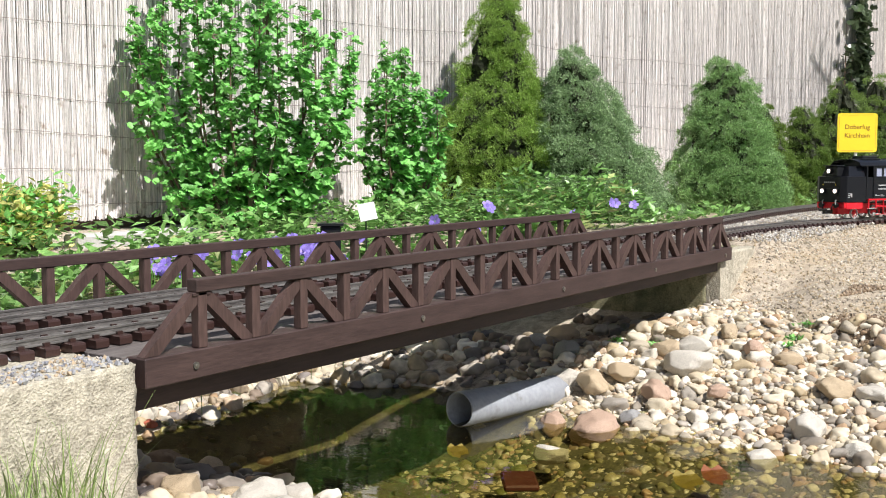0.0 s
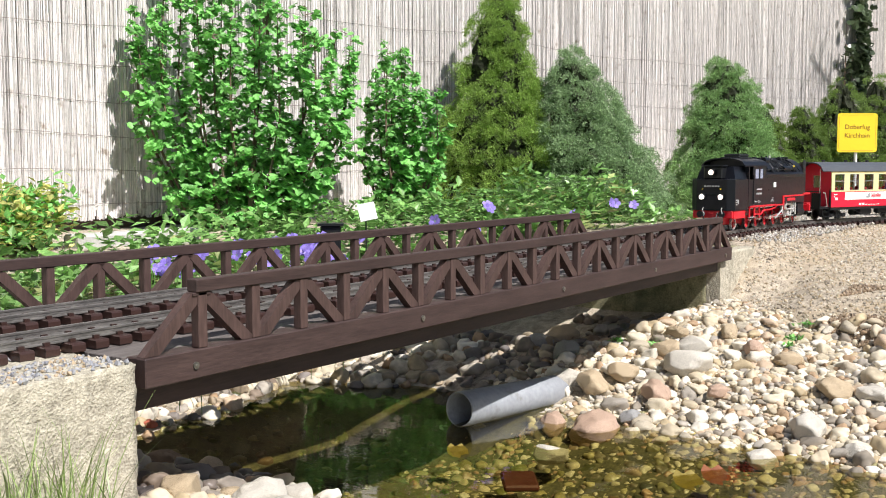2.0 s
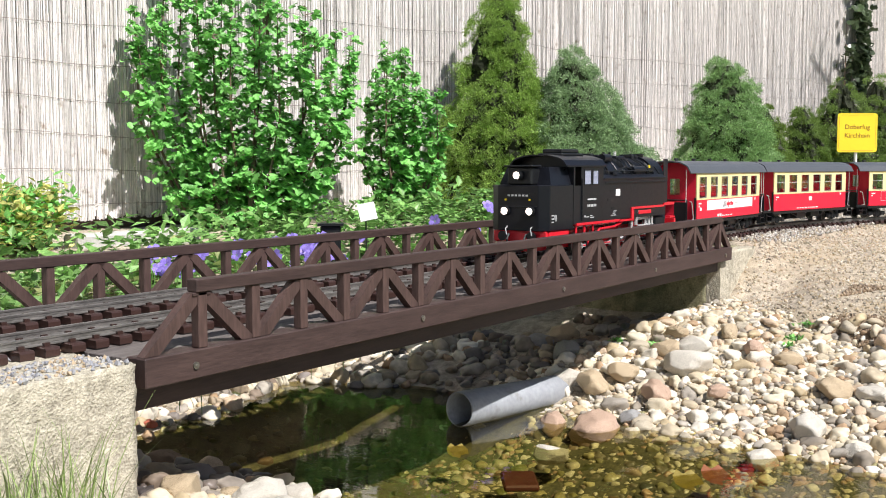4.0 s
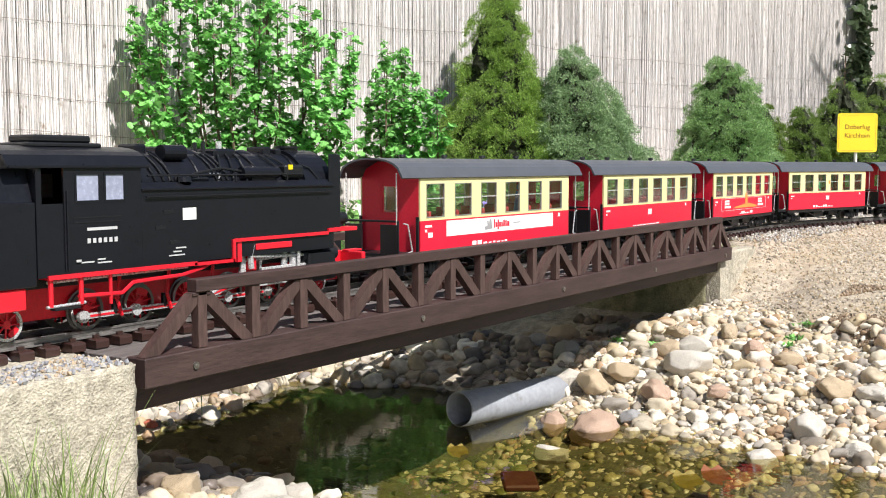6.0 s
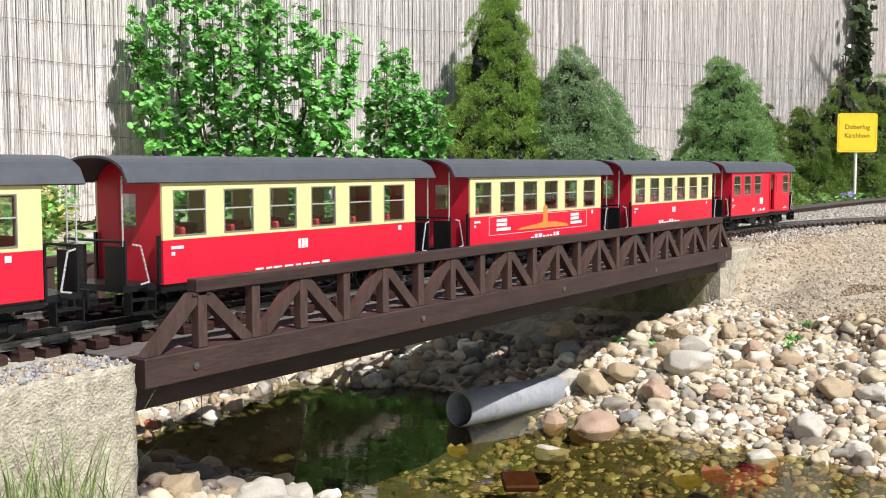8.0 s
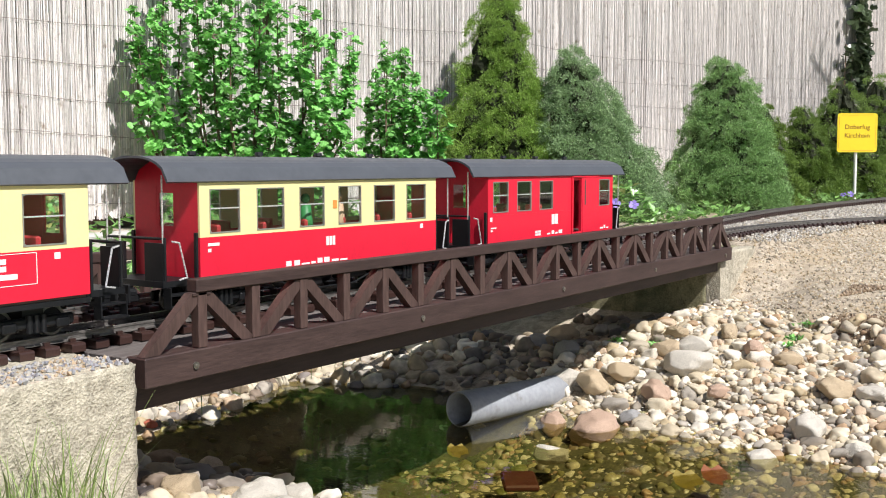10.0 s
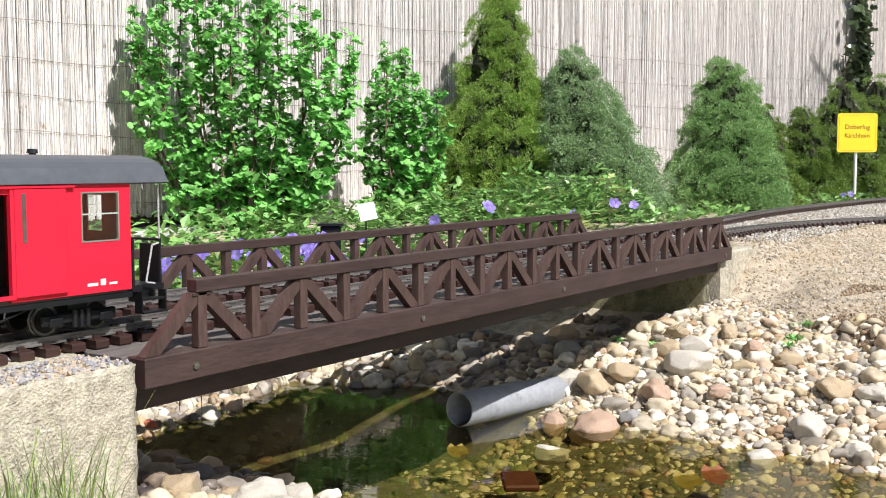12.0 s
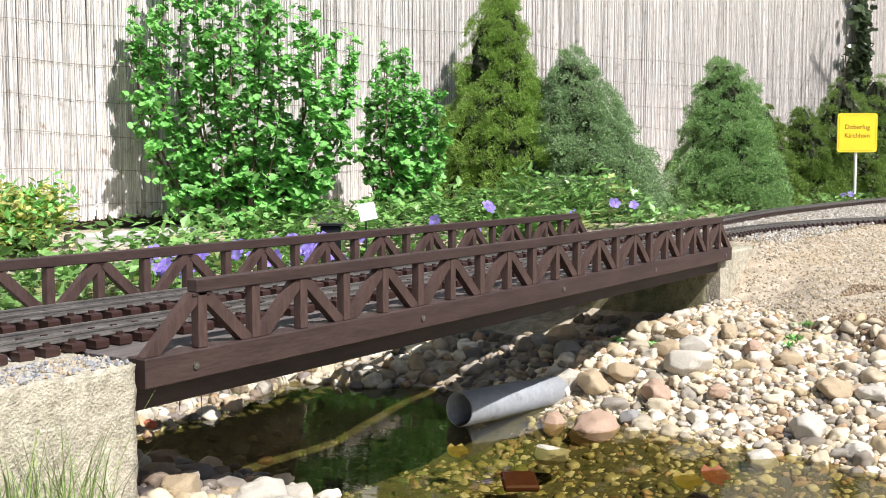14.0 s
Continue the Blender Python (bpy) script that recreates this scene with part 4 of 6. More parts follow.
        bent(pg, [(0.335, yy, 0.063), (0.322, yy, 0.058), (0.290, yy, 0.052), (0.220, yy, 0.050), (0.205, yy, 0.040), (0.150, yy, 0.042)], 0.0022)
        rod(pg, (0.19, yy, 0.030), (0.19, yy, 0.062), 0.0020)
        rod(pg, (0.153, yy, 0.034), (0.153, yy, 0.062), 0.0026)
        rod(pg, (0.117, yy, 0.034), (0.117, yy, 0.062), 0.0026)
        box(pg, (0.374, yy - 0.003, 0.060), (0.381, yy + 0.003, 0.0845))
        box(pg, (0.405, yy - 0.004, 0.072), (0.470, yy + 0.004, 0.080), bevel=0.001)
        part("brake_gear", pg, LOCO_RED, L)
        bp = rod(bmesh.new(), (0.115, yy - 0.003 * d, 0.0585), (0.300, yy - 0.003 * d, 0.0600), 0.0016)
        rod(bp, (0.112, yy, 0.034), (0.158, yy, 0.035), 0.0016)
        part("pipe", bp, SILVER, L, "dull metal pipe")
    for x0, x1 in ((0.004, 0.012), (0.620, 0.628)):
        bb = boxed((x0, -0.055, 0.036), (x1, 0.055, 0.0555), 0.001)
        bb2 = part("buffer_beam", bb, LOCO_RED, L, "red buffer beam")
        sgn = -1 if x0 < 0.1 else 1
        for y in (-0.030, 0.030):
            rod_b = rod(bmesh.new(), ((x0 + x1) / 2, y, 0.046), ((x0 + x1) / 2 + sgn * 0.014, y, 0.046), 0.005, n=12)
            rod(rod_b, ((x0 + x1) / 2 + sgn * 0.014, y, 0.046), ((x0 + x1) / 2 + sgn * 0.0165, y, 0.046), 0.009, n=14)
            part("step_plate", rod_b, BLACK, bb2)
    fr = boxed((0.012, -0.057, 0.034), (0.090, -0.050, 0.0555), 0.001)
    box(fr, (0.012, 0.050, 0.034), (0.090, 0.057, 0.0555), bevel=0.001)
    part("rear_frame", fr, LOCO_RED, L, "red rear frame")
    cp = boxed((-0.028, -0.006, 0.018), (0.010, 0.006, 0.030), 0.001)
    rod(cp, (-0.030, -0.014, 0.030), (-0.030, 0.014, 0.030), 0.004, n=8)
    for y in (-0.018, 0.018):
        bent(cp, [(-0.004, y, 0.050), (-0.012, y, 0.040), (-0.010, y, 0.026)], 0.002)
    box(cp, (0.590, -0.005, 0.020), (0.685, 0.005, 0.028))
    part("coupling", cp, BLACK, L)
    hooks = bmesh.new()
    for y in (-0.030, 0.022):
        bent(hooks, [(-0.002, y, 0.064), (-0.010, y, 0.060), (-0.012, y - 0.004, 0.048)], 0.0010)
    part("hose", hooks, SILVER, L)
    # wheels
    for x in (0.185, 0.255, 0.325, 0.395, 0.465):
        wheelset("driving_wheelset", L, x, 0.0212, 0.0225, LOCO_RED, TYRE, 12)
    for x in (0.090, 0.560):
        wheelset("pony_wheelset", L, x, 0.0170, 0.0225, LOCO_RED, SILVER, 8)
    # cylinders, guides and valve gear
    for d in (-1, 1):
        y = d * 0.044
        cy = rod(bmesh.new(), (0.505, y, 0.036), (0.565, y, 0.036), 0.0140, n=20)
        rod(cy, (0.500, y, 0.058), (0.570, y, 0.058), 0.0095, n=16)
        box(cy, (0.508, y - 0.012, 0.036), (0.562, y + 0.012, 0.062), bevel=0.002)
        rod(cy, (0.565, y, 0.036), (0.570, y, 0.036), 0.0115, n=20)
        part("cylinder", cy, BLACK, L)
        gd = boxed((0.425, y - 0.002, 0.0440), (0.505, y + 0.002, 0.0465))
        box(gd, (0.425, y - 0.002, 0.0255), (0.505, y + 0.002, 0.0280))
        box(gd, (0.425, y - 0.003, 0.0255), (0.429, y + 0.003, 0.066))
        box(gd, (0.470, y - 0.003, 0.045), (0.476, y + 0.003, 0.066))
        bent(gd, [(0.395, y, 0.076), (0.400, y, 0.058), (0.392, y, 0.040)], 0.0030)
        rod(gd, (0.395, y, 0.062), (0.500, y, 0.060), 0.0016)
        rod(gd, (0.43, y + 0.004 * d, 0.066), (0.50, y + 0.004 * d, 0.0665), 0.0018)
        yo = d * 0.0500
        rod(gd, (0.336, yo, 0.024), (0.394, yo, 0.046), 0.0024)
        box(gd, (0.389, yo - 0.002, 0.036), (0.397, yo + 0.002, 0.078), bevel=0.001)
        rod(gd, (0.394, yo, 0.060), (0.482, yo, 0.0615), 0.0024)
        box(gd, (0.462, yo - 0.002, 0.026), (0.468, yo + 0.002, 0.066), bevel=0.001)
        box(gd, (0.478, yo - 0.003, 0.036), (0.486, yo + 0.003, 0.066), bevel=0.001)
        rod(gd, (0.44, yo, 0.0300), (0.466, yo, 0.0290), 0.0020)
        part("valve_gear", gd, SILVER, L, "bright metal slide bars and valve gear")
        for nm, mk in (("coupling_rod", 0), ("main_rod", 1)):
            r = bmesh.new()
            if mk == 0:
                box(r, (-0.140, -0.0014, -0.0030), (0.140, 0.0014, 0.0030))
                for q in (-0.14, -0.07, 0.0, 0.07, 0.14):
                    rod(r, (q, -0.0030, 0), (q, 0.0030, 0), 0.0066, n=12)
            else:
                box(r, (0, -0.0014, -0.0034), (0.118, 0.0014, 0.0034))
                for q in (0.0, 0.118):
                    rod(r, (q, -0.0030, 0), (q, 0.0030, 0), 0.0068, n=12)
            ro = part(nm, r, SILVER, L, "bright steel rod")
            inlay = part("rod_inlay", boxed((0.006 if mk else -0.132, d * 0.0016 - 0.0004, -0.0012), (0.112 if mk else 0.132, d * 0.0016 + 0.0004, 0.0012)), LOCO_RED, ro, "red stripe")
            RODS.append((ro, mk, d))
        x_h = boxed((-0.009, y - 0.004, 0.029), (0.009, y + 0.004, 0.0435), 0.001)
        rod(x_h, (0.0, y, 0.036), (0.070, y, 0.036), 0.0018)
        RODS.append((part("crosshead", x_h, SILVER, L, "bright steel crosshead and piston rod"), 2, d))
    # markings on the side
    def mark(x0, x1, z0, z1, mat=GREY_PLATE, nm="lettering"):
        part(nm, boxed((x0, -0.0609, z0), (x1, -0.0603, z1)), mat, L)
    mark(0.2890, 0.3090, 0.114, 0.1275, WHITE, nm="white_panel")
    for x0, x1, z0, z1 in ((0.160, 0.198, 0.1085, 0.1115), (0.146, 0.168, 0.0755, 0.0770), (0.146, 0.152, 0.0755, 0.0795), (0.172, 0.190, 0.074, 0.0755), (0.172, 0.182, 0.0775, 0.079),
                           (0.268, 0.291, 0.0745, 0.0760), (0.274, 0.286, 0.0785, 0.0800), (0.278, 0.293, 0.0825, 0.0840),
                           (0.0140, 0.0225, 0.083, 0.085), (0.0140, 0.0225, 0.077, 0.079), (0.0140, 0.0225, 0.071, 0.073), (0.025, 0.028, 0.077, 0.085), (0.0295, 0.0325, 0.073, 0.085)):
        mark(x0, x1, z0, z1)
    for i in range(6):
        mark(0.160 + i * 0.0068, 0.1640 + i * 0.0068, 0.0955, 0.1005, nm="plate_bar")
    for z in (0.1165, 0.1215):
        mark(0.144, 0.205, z, z + 0.0012, BLACK, "louvre")
    CARS.append((L, 0.0, 0.14, 0.51))
    return L


RODS = []
GREY_PLATE = material("dull_plate_bars", (0.50, 0.50, 0.50), 0.5, vary=0.1)
CAB_PANE = material("frosted_pane", (0.30, 0.32, 0.42), 0.25, vary=0.25, scale=30)
LAMP_WARM = glow_material("warm_cab_lamp", (1.0, 0.35, 0.08), 6.0)
build_engine()


# ---- pond, stones and gravel ----
STONE = stone_material("river_stone", [(0.56, 0.48, 0.35), (0.42, 0.36, 0.27), (0.68, 0.62, 0.50), (0.46, 0.36, 0.22), (0.26, 0.22, 0.17), (0.52, 0.39, 0.27), (0.64, 0.56, 0.42), (0.36, 0.24, 0.14), (0.60, 0.54, 0.44), (0.34, 0.30, 0.25), (0.70, 0.64, 0.54), (0.48, 0.40, 0.28)])
BED_STONE = stone_material("wet_algae_stone", [(0.17, 0.17, 0.05), (0.08, 0.08, 0.03), (0.24, 0.21, 0.08), (0.06, 0.06, 0.03), (0.32, 0.27, 0.12), (0.12, 0.13, 0.04), (0.16, 0.10, 0.05), (0.36, 0.32, 0.18)], rough=0.35, scale=70)
SHALLOW_STONE = stone_material("shallow_stone", [(0.46, 0.39, 0.24), (0.28, 0.25, 0.12), (0.58, 0.50, 0.33), (0.18, 0.15, 0.09), (0.44, 0.38, 0.19), (0.38, 0.25, 0.15), (0.62, 0.55, 0.40), (0.30, 0.22, 0.14)], rough=0.4, scale=70)
# stone colours lowered to carry the shade under the bridge
BRIDGE_SHADE_STONE = stone_material("bridge_shaded_stone", [(0.20, 0.15, 0.11), (0.26, 0.22, 0.18), (0.15, 0.13, 0.12), (0.32, 0.25, 0.17), (0.21, 0.18, 0.16), (0.38, 0.33, 0.27)])
CLOD = stone_material("earth_clod", [(0.22, 0.15, 0.09), (0.28, 0.20, 0.13), (0.17, 0.12, 0.08), (0.34, 0.25, 0.16)], bump=0.0005, scale=120)
# near-black pebble colours that paint in the abutment's shade
WALL_SHADE_STONE = stone_material("wall_shaded_stone", [(0.09, 0.07, 0.06), (0.13, 0.10, 0.085), (0.06, 0.05, 0.048), (0.16, 0.13, 0.11), (0.10, 0.085, 0.08)], rough=0.45)
PALE_GRAVEL = stone_material("grey_gravel_chips", [(0.44, 0.41, 0.36), (0.36, 0.34, 0.31), (0.54, 0.50, 0.44), (0.40, 0.35, 0.28), (0.30, 0.28, 0.26), (0.58, 0.55, 0.50)], bump=0.0004, scale=120)
GRAVEL = stone_material("gravel_chips", [(0.46, 0.39, 0.28), (0.38, 0.33, 0.26), (0.54, 0.47, 0.35), (0.42, 0.33, 0.21), (0.32, 0.27, 0.21), (0.60, 0.54, 0.44), (0.46, 0.36, 0.24)], bump=0.0004, scale=120)
BALLAST = stone_material("ballast_chips", [(0.33, 0.33, 0.33), (0.24, 0.24, 0.26), (0.42, 0.40, 0.36), (0.42, 0.32, 0.21), (0.29, 0.29, 0.31), (0.44, 0.40, 0.35)], bump=0.0005, scale=120)


def water_material():
    m = bpy.data.materials.new("pond_water")
    m.use_nodes = True
    nt = m.node_tree
    nt.nodes.remove(nt.nodes["Principled BSDF"])
    tr, gl, mix, fz, bp, nz, tc = (nt.nodes.new(k) for k in ("ShaderNodeBsdfTransparent", "ShaderNodeBsdfGlossy", "ShaderNodeMixShader", "ShaderNodeFresnel",
                                                          "ShaderNodeBump", "ShaderNodeTexNoise", "ShaderNodeTexCoord"))
    tr.inputs[0].default_value = (0.72, 0.69, 0.47, 1)
    gl.inputs["Roughness"].default_value = 0.04
    fz.inputs[0].default_value = 1.33
    nz.inputs["Scale"].default_value, nz.inputs["Detail"].default_value = 14, 3
    bp.inputs["Strength"].default_value, bp.inputs["Distance"].default_value = 0.10, 0.01
    mp = nt.nodes.new("ShaderNodeMapping")
    mp.inputs["Scale"].default_value = (1.0, 0.5, 1)
    nt.links.new(tc.outputs["Object"], mp.inputs[0])
    nt.links.new(mp.outputs[0], nz.inputs["Vector"])
    nt.links.new(nz.outputs[0], bp.inputs["Height"])
    nt.links.new(bp.outputs[0], gl.inputs["Normal"])
    nt.links.new(bp.outputs[0], fz.inputs["Normal"])
    nt.links.new(fz.outputs[0], mix.inputs[0])
    nt.links.new(tr.outputs[0], mix.inputs[1])
    nt.links.new(gl.outputs[0], mix.inputs[2])
    nt.links.new(mix.outputs[0], nt.nodes["Material Output"].inputs[0])
    return m


n = 30
wx, wy = np.linspace(-0.08, 1.50, n), np.linspace(-1.6, 0.85, n)
pond = mesh_part("water", [(x, y, POND_Z) for y in wy for x in wx],
                 [(j * n + i, j * n + i + 1, (j + 1) * n + i + 1, (j + 1) * n + i) for j in range(n - 1) for i in range(n - 1)], water_material())
tagged(pond, "clear shallow greenish pond water over stones", "water", kind="structure")


def stone_mesh(seed, flat=0.7, level=2, rough=0.30):
    bm = bmesh.new()
    bmesh.ops.create_icosphere(bm, subdivisions=level, radius=0.5)
    o = Vector((seed * 7.3, seed * 3.1, seed * 1.7))
    for w in bm.verts:
        k = 1 + rough * 2 * noise.noise(w.co * 1.9 + o) + rough * noise.noise(w.co * 4.2 + o)
        w.co = Vector((w.co.x * 1.15, w.co.y * 0.92, w.co.z * flat)) * k
    cut = random.Random(seed)
    for _ in range(9):
        nv = Vector((cut.gauss(0, 1), cut.gauss(0, 1), cut.gauss(0, 0.9))).normalized()
        reach = max(w.co.dot(nv) for w in bm.verts) * cut.uniform(0.70, 0.90)
        for w in bm.verts:
            over = w.co.dot(nv) - reach
            if over > 0:
                w.co -= nv * over * 0.9
    me = bpy.data.meshes.new("river_stone")
    for f in bm.faces:
        f.smooth = level > 1
    bm.to_mesh(me)
    bm.free()
    return me


STONE_SHAPES = [stone_mesh(i, 0.62 + 0.05 * (i % 5), 4 if i < 6 else 3, 0.15 if i < 6 else 0.27) for i in range(16)]
for me in STONE_SHAPES:
    me.materials.append(STONE)
rng = random.Random(11)


def silt():
    """Dark mud over the pond's bottom."""
    xs, ys = np.arange(0.0, 0.80, 0.02), np.arange(-1.1, 0.34, 0.02)
    w = len(xs)
    verts = [sunk(x, y, min(ground_z(x, y) + 0.003, WATER_Z - 0.003)) for y in ys for x in xs]
    faces = [(j * w + i, j * w + i + 1, (j + 1) * w + i + 1, (j + 1) * w + i) for j in range(len(ys) - 1) for i in range(w - 1)]
    tagged(mesh_part("pond_bottom", verts, faces, SILT, smooth=True), "dark olive mud on the pond's bottom", "mud", kind="structure")


SILT = material("pond_mud", (0.045, 0.045, 0.02), 0.8, vary=0.5, scale=25, bump=0.004, tint=(0.13, 0.115, 0.055))
silt()


class Hash:
    """Keeps stones apart."""
    def __init__(self, cell):
        self.cell, self.at = cell, {}
    def free(self, x, y, r, gap):
        i, j = int(x // self.cell), int(y // self.cell)
        for a in range(i - 1, i + 2):
            for b in range(j - 1, j + 2):
                for u, w, q in self.at.get((a, b), ()):
                    if (u - x) ** 2 + (w - y) ** 2 < ((r + q) * gap) ** 2:
                        return False
        return True
    def put(self, x, y, r):
        self.at.setdefault((int(x // self.cell), int(y // self.cell)), []).append((x, y, r))


def in_block(x, y):
    return (x < -0.08 and y > -0.125) or (x > 1.66 and y > -0.13) or (0.47 < x < 0.72 and abs(y + 0.138 + (x - 0.493) * 0.27) < 0.028)


taken = Hash(0.09)
STONE_TINTS = {}


def tinted(name, colour):
    if name not in STONE_TINTS:
        STONE_TINTS[name] = material(name, colour, 0.7, vary=0.32, scale=45, fine=260, bump=0.0022, patches=0.3, patch_colour=[c * 0.7 for c in colour], patch_scale=25)
    return STONE_TINTS[name]


def big_stone(x, y, size, tint, words, flat=1.0):
    me = STONE_SHAPES[rng.randrange(6)].copy()
    me.materials.clear()
    me.materials.append(tinted(*tint))
    ob = new("boulder", me)
    k = depth_at(x, y, ground_z(x, y))
    ob.scale = Vector((size, size * rng.uniform(0.85, 1.05), size * flat)) * k
    ob.location = sunk(x, y, max(ground_z(x, y), WATER_Z - 0.02)) + UP * size * k * 0.22 * flat
    ob.rotation_euler = (rng.uniform(-0.2, 0.2), rng.uniform(-0.2, 0.2), rng.uniform(0, 6))
    tagged(ob, words + " among the pebbles of the bank", "stone", group="large stones on the bank")
    taken.put(x, y, size * 0.42)


PINK, PALE, GREY, OCHRE, BROWN = ("pink_stone", (0.48, 0.33, 0.24)), ("pale_stone", (0.60, 0.55, 0.47)), ("grey_stone", (0.32, 0.31, 0.30)), ("ochre_stone", (0.48, 0.37, 0.24)), ("brown_stone", (0.28, 0.19, 0.12))
for x, y, s, tint, words in (
        (0.575, -0.311, 0.072, PINK, "large pinkish orange boulder"), (0.73, -0.341, 0.058, PINK, "round pinkish pale stone"), (0.965, -0.31, 0.068, PALE, "bright white round stone"),
        (0.845, -0.350, 0.085, PALE, "broad pale stone"), (0.784, -0.263, 0.062, OCHRE, "tan rounded stone"), (0.983, 0.002, 0.056, GREY, "flat grey stone in the shade"),
        (0.904, -0.099, 0.066, GREY, "grey stone under the bridge"), (1.198, 0.067, 0.080, OCHRE, "orange boulder under the bridge"), (1.215, 0.006, 0.048, BROWN, "brown angular stone"),
        (0.67, -0.585, 0.066, PALE, "flat white stone"), (0.821, -0.586, 0.062, OCHRE, "tan flat stone"), (0.98, -0.471, 0.052, OCHRE, "yellowish upright stone"),
        (0.822, -0.640, 0.052, PALE, "pale stone"), (0.558, -0.558, 0.047, PALE, "whitish stone at the water"), (0.762, -0.426, 0.040, PINK, "pinkish stone"),
        (0.94, -0.273, 0.055, OCHRE, "light tan stone"), (0.446, -0.309, 0.050, PALE, "flat pale stone in the shallows"), (1.16, -0.309, 0.052, OCHRE, "tan stone at the gravel's foot"),
        (0.597, -0.668, 0.040, PALE, "white stone"), (0.637, -0.342, 0.046, GREY, "grey speckled stone"), (0.575, -0.243, 0.050, PINK, "orange pink stone by the pipe"), (0.725, -0.235, 0.06, OCHRE, "tan stone over the pipe"), (0.745, -0.185, 0.055, PALE, "pale stone over the pipe"),
        (1.02, -0.40, 0.05, PINK, "reddish pale stone"), (1.12, -0.22, 0.05, OCHRE, "tan stone"),
        (0.002, -0.083, 0.056, OCHRE, "rough ochre stone by the wall"), (0.05, -0.156, 0.064, PALE, "white stone at the near bank"), (0.086, -0.180, 0.042, PALE, "small white stone at the water"),
        (0.053, -0.108, 0.030, OCHRE, "small tan stone"), (0.060, -0.235, 0.045, PALE, "pale stone"), (0.03, -0.208, 0.058, PALE, "broad white stone"),
        (0.09, 0.044, 0.045, BROWN, "dark stone in the shade"), (0.125, 0.000, 0.038, OCHRE, "orange stone at the shade's edge"), (0.212, 0.212, 0.022, ("red_stone", (0.45, 0.12, 0.07)), "small red stone")):
    big_stone(x, y, s * 0.94, tint, words, 0.95)


def scatter(count, region, size, mat, name, words, as_things=0, sink=0.30, gap=0.72, zfun=None, skip=None):
    """Stones over a region: the first ones as things of their own, the others joined."""
    verts, faces = [], []
    made = 0
    for _ in range(count * 6):
        if made >= count:
            break
        x, y = rng.uniform(region[0], region[1]), rng.uniform(region[2], region[3])
        s = size[0] + (size[1] - size[0]) * rng.random() ** size[2]
        if in_block(x, y) or (skip and skip(x, y)) or not taken.free(x, y, s * 0.5, gap):
            continue
        z = zfun(x, y) if zfun else ground_z(x, y)
        taken.put(x, y, s * 0.5)
        rot = Euler((rng.uniform(-0.35, 0.35), rng.uniform(-0.35, 0.35), rng.uniform(0, 6.3)))
        sc = Vector((s, s * rng.uniform(0.75, 1.1), s * rng.uniform(0.75, 1.15)))
        k = rng.randrange(6, len(STONE_SHAPES))
        far = depth_at(x, y, ground_z(x, y))
        at = sunk(x, y, z) + UP * s * far * (0.5 - sink) * 0.6
        sc *= far
        if made < as_things:
            ob = new(name, STONE_SHAPES[k])
            ob.location, ob.rotation_euler, ob.scale = at, rot, sc
            tagged(ob, words, "stone", group=words)
        else:
            m = Matrix.LocRotScale(at, rot, sc)
            o = len(verts)
            verts += [m @ w.co for w in STONE_SHAPES[k].vertices]
            faces += [[o + q for q in f.vertices] for f in STONE_SHAPES[k].polygons]
        made += 1
    if verts:
        ob = mesh_part(name if not as_things else "pebbles", verts, faces, mat, smooth=True)
        tagged(ob, words, "stones", kind="stuff")


scatter(330, (0.12, 0.95, 0.06, 0.46), (0.014, 0.046, 1.8), STONE, "shore_stones", "tan dry stones on the far shore", gap=0.58,
        skip=lambda x, y: ground_z(x, y) < WATER_Z - 0.004)
# stones under bridge and far shore, colour darkened for shade, then the pale bank
scatter(520, (0.0, 1.62, -0.10, 0.46), (0.014, 0.044, 2.0), BRIDGE_SHADE_STONE, "shore_stones", "brownish grey shore stones with the bridge's shade in their colour", gap=0.62,
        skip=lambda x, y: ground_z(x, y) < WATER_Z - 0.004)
scatter(760, (0.56, 1.40, -0.86, -0.06), (0.014, 0.040, 1.9), STONE, "river_stone", "pale rounded river stone on the bank", as_things=290, gap=0.60,
        skip=lambda x, y: ground_z(x, y) < WATER_Z - 0.012)
scatter(5600, (0.55, 1.80, -1.05, -0.04), (0.007, 0.022, 1.6), STONE, "pebbles", "small pale pebbles between the river stones", gap=0.52,
        skip=lambda x, y: ground_z(x, y) < WATER_Z - 0.012 or (x - 1.67) * 0.58 - (y + 0.12) * 0.81 > 0.04 * (1 + noise.noise((x * 8, y * 8, 0))))
scatter(90, (-0.09, 0.16, -0.36, -0.085), (0.012, 0.034, 1.6), STONE, "pebbles", "pale pebbles beside the abutment", gap=0.62, skip=lambda x, y: x > 0.13 + 0.1 * (y + 0.2))
scatter(170, (-0.09, 0.17, -0.085, 0.16), (0.012, 0.032, 1.6), WALL_SHADE_STONE, "pebbles", "pebbles coloured dark for the abutment's shade", gap=0.60, skip=lambda x, y: x > 0.16)
scatter(1500, (0.02, 0.50, -0.95, 0.36), (0.008, 0.028, 2.4), BED_STONE, "pond_bed", "olive and brown stones on the pond's bed", gap=0.62, sink=0.62,
        skip=lambda x, y: ground_z(x, y) > WATER_Z + 0.004)
scatter(3000, (0.34, 0.76, -0.98, -0.12), (0.008, 0.026, 2.0), SHALLOW_STONE, "pond_bed", "beige and olive stones in the shallows", gap=0.55, sink=0.55,
        skip=lambda x, y: ground_z(x, y) > WATER_Z + 0.004)


